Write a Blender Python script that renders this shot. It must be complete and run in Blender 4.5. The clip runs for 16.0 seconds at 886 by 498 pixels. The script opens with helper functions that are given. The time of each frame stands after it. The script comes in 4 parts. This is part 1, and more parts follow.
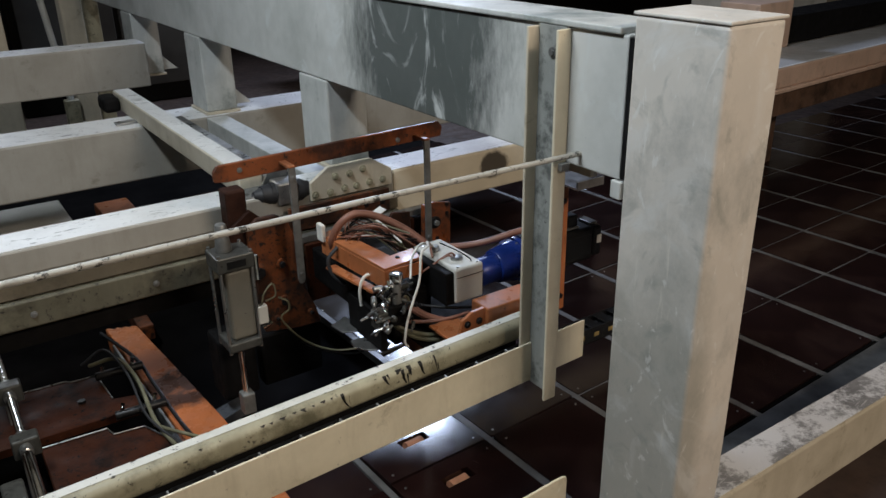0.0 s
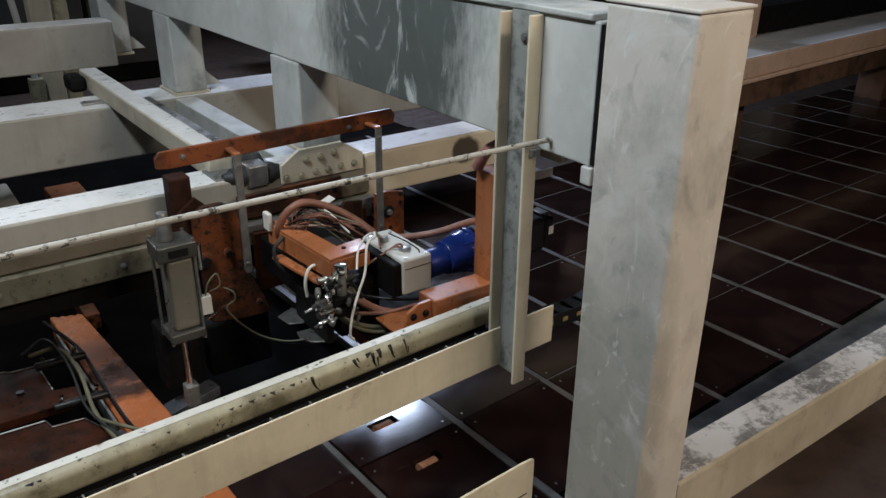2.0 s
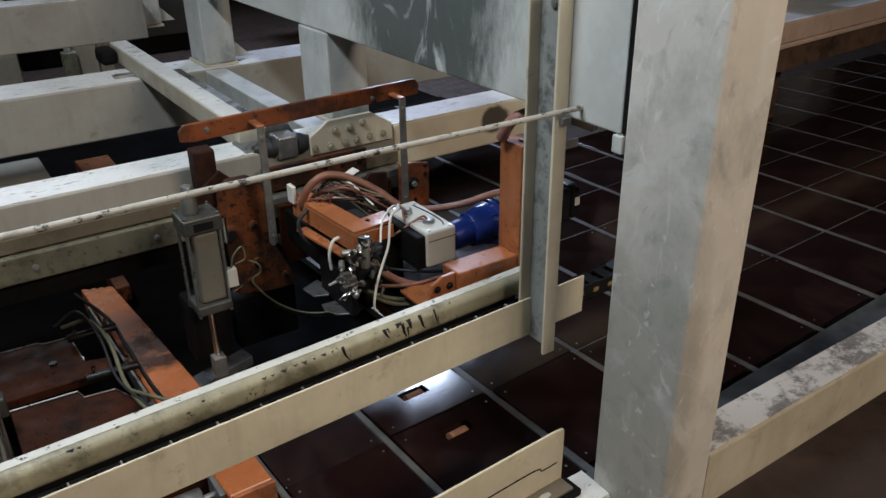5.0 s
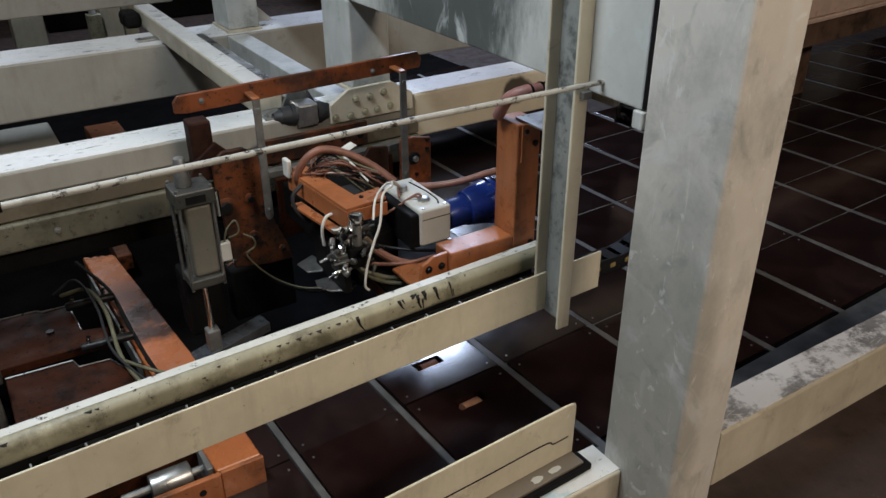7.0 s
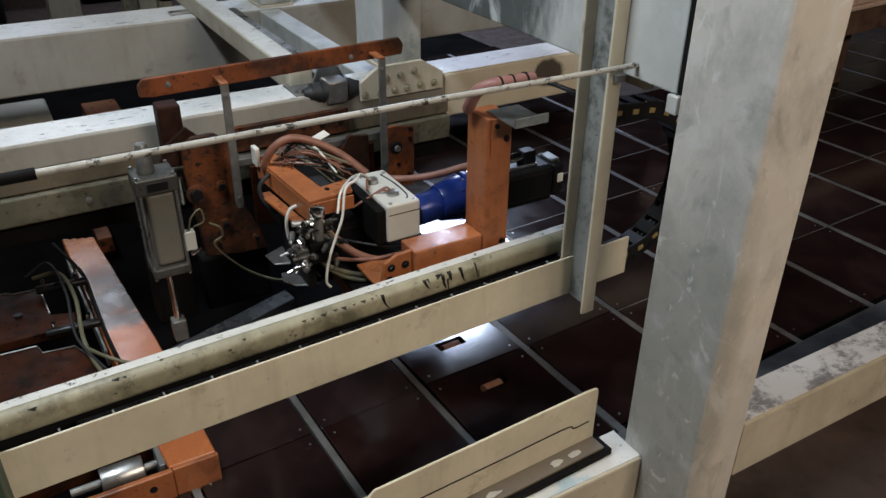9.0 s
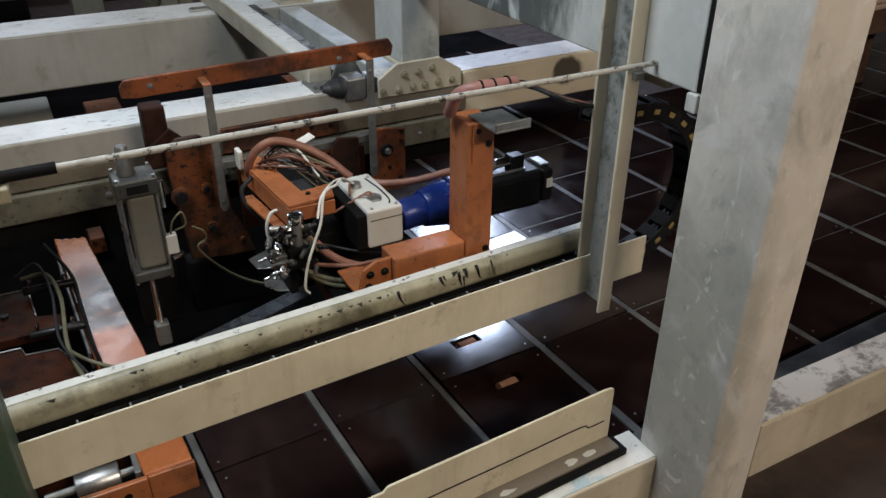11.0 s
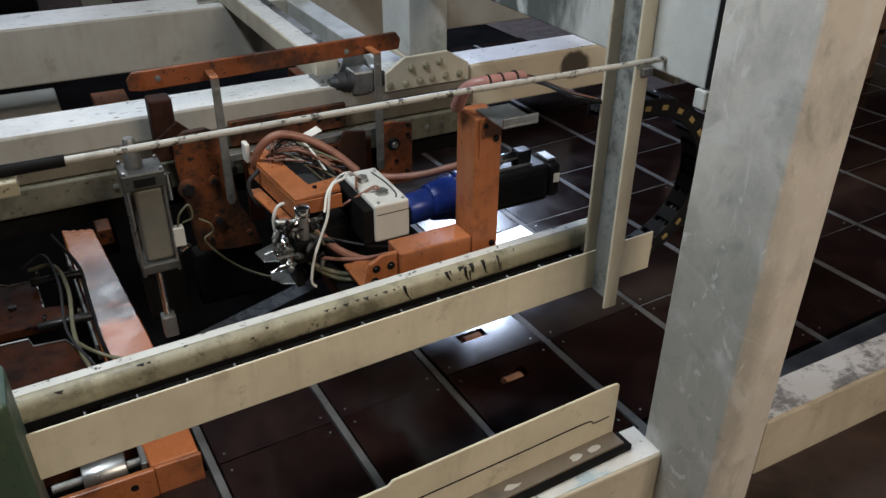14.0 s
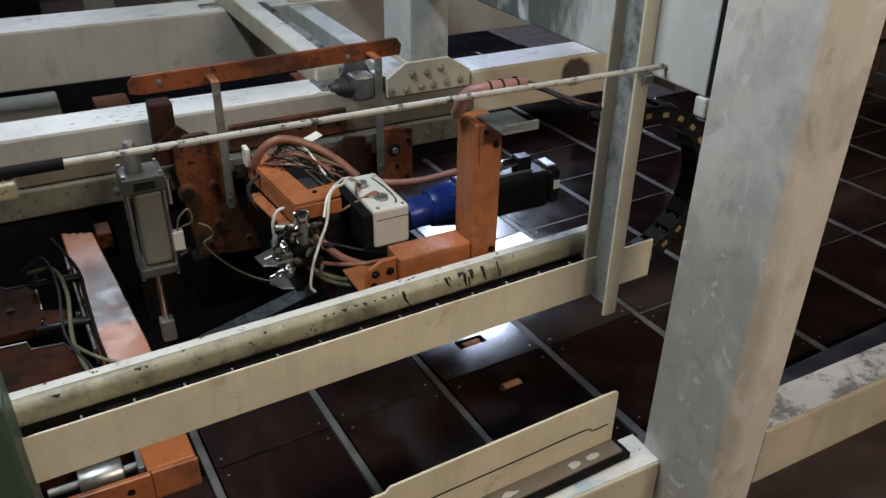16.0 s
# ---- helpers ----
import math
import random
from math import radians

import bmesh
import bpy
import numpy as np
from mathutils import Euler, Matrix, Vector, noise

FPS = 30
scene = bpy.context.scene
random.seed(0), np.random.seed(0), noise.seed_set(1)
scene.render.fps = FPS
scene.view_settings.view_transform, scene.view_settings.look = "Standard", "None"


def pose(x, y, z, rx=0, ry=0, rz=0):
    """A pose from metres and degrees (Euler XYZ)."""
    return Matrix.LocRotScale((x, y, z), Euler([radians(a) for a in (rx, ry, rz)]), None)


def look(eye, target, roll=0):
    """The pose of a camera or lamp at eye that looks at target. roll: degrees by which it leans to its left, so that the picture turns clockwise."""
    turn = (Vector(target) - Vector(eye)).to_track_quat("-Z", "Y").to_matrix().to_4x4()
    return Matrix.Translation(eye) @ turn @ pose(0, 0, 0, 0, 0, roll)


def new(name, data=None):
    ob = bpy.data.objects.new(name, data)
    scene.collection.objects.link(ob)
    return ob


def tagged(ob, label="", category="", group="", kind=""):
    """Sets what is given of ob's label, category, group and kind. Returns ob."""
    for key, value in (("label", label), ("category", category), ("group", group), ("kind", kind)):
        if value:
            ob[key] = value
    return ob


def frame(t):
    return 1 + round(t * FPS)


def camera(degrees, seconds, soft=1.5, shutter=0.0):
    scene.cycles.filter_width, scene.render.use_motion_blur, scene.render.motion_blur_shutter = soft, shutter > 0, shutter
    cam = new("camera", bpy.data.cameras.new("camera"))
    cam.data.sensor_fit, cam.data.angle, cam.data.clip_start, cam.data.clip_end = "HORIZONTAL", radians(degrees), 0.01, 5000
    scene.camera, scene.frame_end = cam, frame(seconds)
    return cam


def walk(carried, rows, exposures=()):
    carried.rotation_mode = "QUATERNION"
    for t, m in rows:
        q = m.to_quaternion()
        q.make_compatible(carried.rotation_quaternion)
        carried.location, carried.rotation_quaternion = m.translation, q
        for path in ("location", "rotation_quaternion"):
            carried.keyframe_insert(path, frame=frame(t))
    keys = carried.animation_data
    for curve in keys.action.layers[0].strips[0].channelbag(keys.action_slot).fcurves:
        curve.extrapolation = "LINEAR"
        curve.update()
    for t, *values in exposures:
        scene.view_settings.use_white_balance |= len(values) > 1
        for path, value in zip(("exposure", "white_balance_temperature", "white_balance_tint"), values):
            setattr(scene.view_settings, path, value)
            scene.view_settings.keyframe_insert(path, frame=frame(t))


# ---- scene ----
cam = camera(58.4, 16.0)

PATH = [
    (0, (-1.082, -0.796, 1.423), (-0.056, 0.73, 0.636), -1.0),
    (0.5, (-1.091, -0.801, 1.424), (-0.063, 0.698, 0.589), -1.4),
    (1, (-1.084, -0.803, 1.416), (-0.018, 0.669, 0.581), -0.2),
    (1.5, (-1.086, -0.803, 1.42), (-0.011, 0.67, 0.599), 0.2),
    (2, (-1.085, -0.801, 1.422), (-0.008, 0.671, 0.602), 0.4),
    (2.5, (-1.085, -0.802, 1.424), (-0.036, 0.683, 0.59), -0.0),
    (3, (-1.086, -0.801, 1.421), (-0.036, 0.678, 0.578), 0.3),
    (3.5, (-1.086, -0.803, 1.42), (-0.046, 0.675, 0.563), 0.2),
    (4, (-1.089, -0.801, 1.419), (-0.067, 0.686, 0.556), -0.1),
    (6.5, (-1.07, -0.796, 1.424), (-0.104, 0.681, 0.483), -1.3),
    (7, (-1.071, -0.8, 1.426), (-0.138, 0.689, 0.47), -0.3),
    (7.5, (-1.071, -0.796, 1.422), (-0.159, 0.69, 0.442), 0.6),
    (8, (-1.075, -0.796, 1.422), (-0.174, 0.701, 0.448), 0.6),
    (8.5, (-1.074, -0.794, 1.42), (-0.196, 0.713, 0.442), 0.2),
    (9, (-1.076, -0.795, 1.421), (-0.205, 0.705, 0.425), 0.5),
    (11.5, (-1.074, -0.796, 1.42), (-0.246, 0.724, 0.418), 0.3),
    (12, (-1.074, -0.794, 1.423), (-0.245, 0.722, 0.416), 0.4),
    (12.5, (-1.074, -0.794, 1.423), (-0.252, 0.724, 0.412), 0.4),
    (13, (-1.074, -0.794, 1.423), (-0.246, 0.72, 0.41), 0.8),
    (13.5, (-1.075, -0.793, 1.422), (-0.254, 0.724, 0.41), 0.6),
    (14, (-1.075, -0.794, 1.423), (-0.26, 0.723, 0.407), 0.5),
    (14.5, (-1.075, -0.795, 1.42), (-0.254, 0.72, 0.404), 0.8),
    (15, (-1.075, -0.795, 1.421), (-0.269, 0.719, 0.392), 0.4),
    (15.5, (-1.075, -0.795, 1.422), (-0.267, 0.718, 0.392), 0.5),
    (16, (-1.072, -0.793, 1.421), (-0.254, 0.732, 0.418), 0.9),
]
walk(cam, [(t, look(eye, target, roll)) for t, eye, target, roll in PATH])

# ---- light ----
world = bpy.data.worlds.new("hall_air")
scene.world = world
world.use_nodes = True
world.node_tree.nodes["Background"].inputs[0].default_value = (0.55, 0.6, 0.7, 1)
world.node_tree.nodes["Background"].inputs[1].default_value = 0.02
scene.view_settings.exposure = 0.0


def area_lamp(name, at, to, sx, sy, watts, colour):
    d = bpy.data.lights.new(name, "AREA")
    d.shape, d.size, d.size_y, d.energy, d.color = "RECTANGLE", sx, sy, watts, colour
    ob = new(name, d)
    ob.matrix_world = look(at, to)
    return tagged(ob, "long white hall lamp hanging under the dark ceiling", "lamp", kind="structure")


area_lamp("hall_lamp_far", (3.0, 6.2, 3.55), (0.3, 1.2, 0), 0.85, 1.2, 150, (0.62, 0.74, 1.0))
area_lamp("hall_lamp_rear", (-0.9, 6.6, 3.5), (-0.9, 1.5, 0), 0.8, 0.9, 28, (0.84, 0.90, 1.0))
area_lamp("hall_lamp_near", (-1.5, 0.7, 3.05), (0.0, 0.7, 0.5), 1.4, 0.25, 66, (0.84, 0.93, 1.0))
area_lamp("hall_lamp_behind", (0.5, -3.0, 3.2), (0.0, 0.6, 0.4), 1.8, 0.4, 99, (1.0, 0.86, 0.71))

# ---- materials ----


def nodes_of(name):
    m = bpy.data.materials.new(name)
    m.use_nodes = True
    return m, m.node_tree, m.node_tree.nodes["Principled BSDF"]


def noise_tex(nt, scale, detail=4.0, rough=0.6, stretch=None):
    tc = nt.nodes.new("ShaderNodeTexCoord")
    n = nt.nodes.new("ShaderNodeTexNoise")
    n.inputs["Scale"].default_value, n.inputs["Detail"].default_value, n.inputs["Roughness"].default_value = scale, detail, rough
    if stretch:
        mp = nt.nodes.new("ShaderNodeMapping")
        mp.inputs["Scale"].default_value = stretch
        nt.links.new(tc.outputs["Object"], mp.inputs[0])
        nt.links.new(mp.outputs[0], n.inputs["Vector"])
    else:
        nt.links.new(tc.outputs["Object"], n.inputs["Vector"])
    return n.outputs["Fac"]


def ramp(nt, fac, stops):
    r = nt.nodes.new("ShaderNodeValToRGB")
    e = r.color_ramp.elements
    while len(e) < len(stops):
        e.new(0.5)
    for el, (p, c) in zip(e, stops):
        el.position, el.color = p, (*c, 1) if len(c) == 3 else c
    nt.links.new(fac, r.inputs[0])
    return r.outputs[0]


def mix(nt, fac, a, b):
    m = nt.nodes.new("ShaderNodeMix")
    m.data_type = "RGBA"
    for sock, v in ((m.inputs[0], fac), (m.inputs[6], a), (m.inputs[7], b)):
        if isinstance(v, (int, float)):
            sock.default_value = v
        elif isinstance(v, tuple):
            sock.default_value = (*v, 1)
        else:
            nt.links.new(v, sock)
    return m.outputs[2]


def bump(nt, bsdf, fac, strength, dist=0.002):
    b = nt.nodes.new("ShaderNodeBump")
    b.inputs["Strength"].default_value, b.inputs["Distance"].default_value = strength, dist
    nt.links.new(fac, b.inputs["Height"])
    nt.links.new(b.outputs[0], bsdf.inputs["Normal"])


def grey(v):
    return (v, v, v)


def painted(name, base, dirt, worn, dirt_from=0.52, worn_from=0.66, rough=0.5, spot=9.0, metal=0.0, streak=0.6, gloss=0.5):
    """Old machine paint: broad grime, runs, blots, and chips down to what lies under it."""
    m, nt, b = nodes_of(name)
    big = ramp(nt, noise_tex(nt, 3.2, 6, 0.66), [(dirt_from - 0.16, grey(0)), (dirt_from + 0.2, grey(1))])
    c = mix(nt, big, base, tuple(0.5 * x + 0.5 * y for x, y in zip(base, dirt)))
    run = ramp(nt, noise_tex(nt, 7, 7, 0.7, (2.2, 2.2, 0.35)), [(dirt_from - 0.02, grey(0)), (dirt_from + 0.22, grey(streak))])
    c = mix(nt, run, c, tuple(0.35 * x + 0.65 * y for x, y in zip(base, dirt)))
    blot = ramp(nt, noise_tex(nt, spot, 9, 0.72), [(dirt_from + 0.06, grey(0)), (dirt_from + 0.2, grey(0.85))])
    c = mix(nt, blot, c, dirt)
    chip = ramp(nt, noise_tex(nt, 46, 8, 0.78), [(worn_from, grey(0)), (worn_from + 0.025, grey(1))])
    c = mix(nt, chip, c, worn)
    pale = ramp(nt, noise_tex(nt, 21, 8, 0.75, (1.0, 2.4, 0.8)), [(0.66, grey(0)), (0.70, grey(0.45))])
    c = mix(nt, pale, c, tuple(min(0.8, 1.3 * x + 0.04) for x in base))
    nt.links.new(c, b.inputs["Base Color"])
    r = ramp(nt, noise_tex(nt, 14, 5), [(0.3, grey(rough - 0.14)), (0.7, grey(rough + 0.2))])
    nt.links.new(r, b.inputs["Roughness"])
    b.inputs["Metallic"].default_value = metal
    b.inputs["Specular IOR Level"].default_value = gloss
    bump(nt, b, noise_tex(nt, 90, 5), 0.2, 0.0012)
    return m


def plain(name, base, rough=0.5, metal=0.0, vary=0.25, scale=30.0, gloss=0.5):
    m, nt, b = nodes_of(name)
    b.inputs["Specular IOR Level"].default_value = gloss
    c = ramp(nt, noise_tex(nt, scale, 5), [(0.3, tuple(x * (1 - vary) for x in base)), (0.7, tuple(min(1, x * (1 + vary)) for x in base))])
    nt.links.new(c, b.inputs["Base Color"])
    r = ramp(nt, noise_tex(nt, scale * 0.6, 4), [(0.3, grey(max(0.05, rough - 0.1))), (0.7, grey(min(1, rough + 0.15)))])
    nt.links.new(r, b.inputs["Roughness"])
    b.inputs["Metallic"].default_value = metal
    bump(nt, b, noise_tex(nt, scale * 5, 3), 0.1, 0.0008)
    return m


# Shaded copy of the cream: the weaker light on beam sides is mixed in.
BEAMSHADE = painted("shaded_cream_paint", (0.37, 0.35, 0.31), (0.19, 0.17, 0.13), (0.07, 0.06, 0.045), 0.52, 0.69)
# Lit copy of the cream: stronger light on the near faces is mixed in.
LITCREAM = painted("lit_cream_paint", (0.77, 0.70, 0.54), (0.34, 0.29, 0.19), (0.09, 0.075, 0.045), 0.525, 0.66)
CREAM = painted("cream_paint", (0.64, 0.575, 0.455), (0.24, 0.20, 0.13), (0.09, 0.075, 0.05), 0.52, 0.69)
GREYCREAM = painted("grey_cream_paint", (0.62, 0.62, 0.59), (0.17, 0.195, 0.18), (0.12, 0.12, 0.10), 0.48, 0.73, spot=3.2)
GRIMY = painted("grimy_cream_paint", (0.48, 0.44, 0.31), (0.11, 0.10, 0.06), (0.04, 0.034, 0.025), 0.43, 0.60)
ORANGE = painted("orange_paint", (0.49, 0.165, 0.060), (0.09, 0.030, 0.014), (0.02, 0.014, 0.012), 0.47, 0.62, rough=0.34)
RUSTY = painted("oily_orange_paint", (0.27, 0.072, 0.018), (0.016, 0.008, 0.005), (0.008, 0.006, 0.005), 0.34, 0.545, rough=0.42, spot=6.0)
GRUBBY = painted("grubby_orange_paint", (0.40, 0.105, 0.028), (0.026, 0.012, 0.008), (0.010, 0.008, 0.007), 0.39, 0.58, rough=0.4, spot=5.0)
STEEL = plain("bare_steel", (0.42, 0.42, 0.41), 0.32, 0.9)
DULL = plain("dull_steel", (0.25, 0.25, 0.24), 0.5, 0.7)
ALU = painted("grimy_aluminium", (0.12, 0.12, 0.11), (0.035, 0.034, 0.030), (0.02, 0.019, 0.017), 0.45, 0.60, rough=0.42, spot=14.0, metal=0.45)
BARREL = painted("dusty_grey_barrel", (0.24, 0.225, 0.185), (0.09, 0.085, 0.07), (0.04, 0.036, 0.03), 0.52, 0.64, rough=0.4, spot=12.0, metal=0.2)
DARKORANGE = painted("dark_orange_paint", (0.075, 0.020, 0.007), (0.014, 0.007, 0.005), (0.006, 0.005, 0.005), 0.42, 0.58, rough=0.55, spot=9.0, gloss=0.1)
FLAKED = painted("flaked_white_paint", (0.70, 0.69, 0.64), (0.32, 0.30, 0.24), (0.04, 0.036, 0.028), 0.53, 0.585)
RODPAINT = painted("flaked_rod_paint", (0.50, 0.49, 0.45), (0.20, 0.19, 0.16), (0.03, 0.028, 0.022), 0.48, 0.555)
RAILPAINT = painted("greasy_rail_paint", (0.20, 0.185, 0.13), (0.05, 0.044, 0.03), (0.03, 0.026, 0.020), 0.41, 0.58, spot=6.0)
LEDGEPAINT = painted("tan_ledge_paint", (0.19, 0.155, 0.105), (0.06, 0.05, 0.035), (0.03, 0.026, 0.020), 0.44, 0.62, spot=6.0)
# Mottled wear, with the shade inside the channel mixed into the grey.
RUBBED = painted("rubbed_paint_in_shade", (0.37, 0.38, 0.355), (0.07, 0.075, 0.07), (0.04, 0.04, 0.036), 0.43, 0.62, spot=16.0)
SKIRTPAINT = painted("dark_brown_paint", (0.20, 0.115, 0.075), (0.03, 0.018, 0.012), (0.02, 0.015, 0.012), 0.45, 0.62, spot=6.0)
GREYTOP = painted("rubbed_grey_top", (0.50, 0.50, 0.50), (0.28, 0.28, 0.27), (0.5, 0.5, 0.5), 0.52, 0.66)
PINKISH = painted("tan_paint", (0.70, 0.50, 0.39), (0.34, 0.23, 0.17), (0.08, 0.06, 0.045), 0.50, 0.67)
RUST = plain("rust_brown_steel", (0.028, 0.011, 0.007), 0.65, 0.0, 0.6, 22, 0.15)
CHROME = plain("chrome", (0.75, 0.75, 0.74), 0.12, 1.0, 0.1)
BLACK = plain("black_plastic", (0.007, 0.007, 0.0075), 0.36, gloss=0.3)
RUBBER = plain("black_rubber", (0.02, 0.02, 0.022), 0.6)
BLUE = plain("blue_enamel", (0.010, 0.028, 0.165), 0.25, 0.1, 0.35, 18)
WHITE = plain("white_sleeve", (0.72, 0.70, 0.64), 0.5, 0.0, 0.12)
BOXGREY = painted("light_grey_enclosure", (0.62, 0.61, 0.56), (0.33, 0.31, 0.26), (0.2, 0.18, 0.14), 0.58, 0.72)
# Near-black: real dark castings, and recesses where it stands for shade.
BOXDARK = plain("dark_casting_and_shade", (0.009, 0.0085, 0.0085), 0.6, gloss=0.06)
HOSE = plain("brown_orange_hose", (0.23, 0.10, 0.066), 0.5)
OLIVE = plain("olive_hose", (0.15, 0.14, 0.085), 0.5)
YELLOW = plain("yellow_tag", (0.24, 0.17, 0.06), 0.55)
GREEN = painted("worn_green_paint", (0.022, 0.062, 0.056), (0.15, 0.17, 0.06), (0.012, 0.018, 0.02), 0.50, 0.60, spot=7.0)
TAUPE = painted("taupe_grey_paint", (0.22, 0.18, 0.135), (0.12, 0.11, 0.095), (0.05, 0.045, 0.04), 0.5, 0.66)
GROUND = painted("stained_concrete", (0.075, 0.046, 0.034), (0.022, 0.014, 0.011), (0.11, 0.09, 0.075), 0.46, 0.64, rough=0.7)
WALLM = plain("dark_hall_wall", (0.05, 0.048, 0.045), 0.8, 0, 0.4, 2)


def panel_paint():
    m, nt, b = nodes_of("brown_film_faced_board")
    oi = nt.nodes.new("ShaderNodeObjectInfo")
    c = ramp(nt, noise_tex(nt, 7, 6, 0.65), [(0.35, (0.010, 0.0042, 0.0038)), (0.62, (0.019, 0.0075, 0.0063)), (0.8, (0.029, 0.013, 0.0105))])
    c = mix(nt, ramp(nt, oi.outputs["Random"], [(0, grey(0)), (1, grey(0.6))]), c, (0.016, 0.011, 0.0125))
    c = mix(nt, ramp(nt, noise_tex(nt, 60, 5, 0.8), [(0.665, grey(0)), (0.70, grey(0.6))]), c, (0.25, 0.2, 0.17))
    for turn, sc in ((8, 5), (-28, 6), (70, 5), (100, 6)):
        line = ramp(nt, turned_noise(nt, turn, sc, (0.8, 26.0, 1.0)), [(0.665, grey(0)), (0.70, grey(0.34))])
        c = mix(nt, line, c, (0.16, 0.13, 0.12))
    c = mix(nt, ramp(nt, noise_tex(nt, 3.3, 8, 0.72), [(0.5, grey(0)), (0.72, grey(0.45))]), c, (0.04, 0.026, 0.022))
    nt.links.new(c, b.inputs["Base Color"])
    r = ramp(nt, noise_tex(nt, 5, 8, 0.75), [(0.3, grey(0.07)), (0.7, grey(0.24))])
    nt.links.new(r, b.inputs["Roughness"])
    bump(nt, b, noise_tex(nt, 30, 4), 0.05, 0.001)
    return m


STRIP = plain("scuffed_grey_strip", (0.135, 0.133, 0.13), 0.45, 0.3, 0.55, 7)


def swirl(nt, scale, twist, stretch=None, detail=5.0):
    """Noise drawn out into curling wipe marks."""
    f = noise_tex(nt, scale, detail, 0.62, stretch)
    f.node.inputs["Distortion"].default_value = twist
    return f


def turned_noise(nt, turn, scale, stretch):
    tc = nt.nodes.new("ShaderNodeTexCoord")
    mp = nt.nodes.new("ShaderNodeMapping")
    mp.inputs["Rotation"].default_value = (0, 0, radians(turn))
    mp2 = nt.nodes.new("ShaderNodeMapping")
    mp2.inputs["Scale"].default_value = stretch
    n = nt.nodes.new("ShaderNodeTexNoise")
    n.inputs["Scale"].default_value, n.inputs["Detail"].default_value, n.inputs["Roughness"].default_value = scale, 6, 0.7
    nt.links.new(tc.outputs["Object"], mp.inputs[0])
    nt.links.new(mp.outputs[0], mp2.inputs[0])
    nt.links.new(mp2.outputs[0], n.inputs["Vector"])
    return n.outputs["Fac"]


PANEL = panel_paint()


def scratched():
    """Grey rubbed steel with crossing white scuffs."""
    m, nt, b = nodes_of("scratched_white_over_steel")
    c = mix(nt, ramp(nt, noise_tex(nt, 9, 7, 0.7), [(0.35, grey(0)), (0.7, grey(1))]), (0.17, 0.165, 0.16), (0.33, 0.325, 0.315))
    for turn, sc in ((25, 9), (-38, 11), (62, 8), (-8, 12)):
        line = ramp(nt, turned_noise(nt, turn, sc, (1.0, 15.0, 1.0)), [(0.60, grey(0)), (0.66, grey(0.7))])
        c = mix(nt, line, c, (0.74, 0.72, 0.68))
    c = mix(nt, ramp(nt, noise_tex(nt, 7, 9, 0.78), [(0.46, grey(0)), (0.54, grey(0.92))]), c, (0.74, 0.74, 0.73))
    nt.links.new(c, b.inputs["Base Color"])
    b.inputs["Roughness"].default_value = 0.45
    bump(nt, b, noise_tex(nt, 40, 6), 0.2, 0.001)
    return m


def worn_white():
    """Rubbed paint whitened for light from above, with black flecks and grey bare places."""
    m, nt, b = nodes_of("rubbed_paint_whitened")
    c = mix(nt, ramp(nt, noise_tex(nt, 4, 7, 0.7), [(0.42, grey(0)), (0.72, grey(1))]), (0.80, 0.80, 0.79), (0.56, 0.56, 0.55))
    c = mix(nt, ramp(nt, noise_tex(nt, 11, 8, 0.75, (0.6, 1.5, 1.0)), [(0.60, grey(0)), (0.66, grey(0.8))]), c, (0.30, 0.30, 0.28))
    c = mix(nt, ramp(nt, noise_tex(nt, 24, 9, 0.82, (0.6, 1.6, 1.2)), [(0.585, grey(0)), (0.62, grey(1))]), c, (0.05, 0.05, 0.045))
    nt.links.new(c, b.inputs["Base Color"])
    b.inputs["Roughness"].default_value = 0.5
    bump(nt, b, noise_tex(nt, 60, 5), 0.15, 0.001)
    return m


def blotched_white():
    """Thick whitish paint with pale blue patches and ragged bare edges."""
    m, nt, b = nodes_of("blotched_white_paint")
    c = mix(nt, ramp(nt, noise_tex(nt, 5, 7, 0.7), [(0.4, grey(0)), (0.7, grey(1))]), (0.78, 0.77, 0.73), (0.58, 0.57, 0.54))
    c = mix(nt, ramp(nt, noise_tex(nt, 6.5, 8, 0.7, (1.0, 1.4, 1.0)), [(0.53, grey(0)), (0.60, grey(0.85))]), c, (0.40, 0.53, 0.58))
    c = mix(nt, ramp(nt, noise_tex(nt, 13, 9, 0.8), [(0.58, grey(0)), (0.61, grey(0.9))]), c, (0.16, 0.165, 0.165))
    nt.links.new(c, b.inputs["Base Color"])
    b.inputs["Roughness"].default_value = 0.45
    bump(nt, b, noise_tex(nt, 13, 9, 0.8), 0.3, 0.002)
    return m


BLOTCHED = blotched_white()
WORN = worn_white()
SCRATCH = scratched()


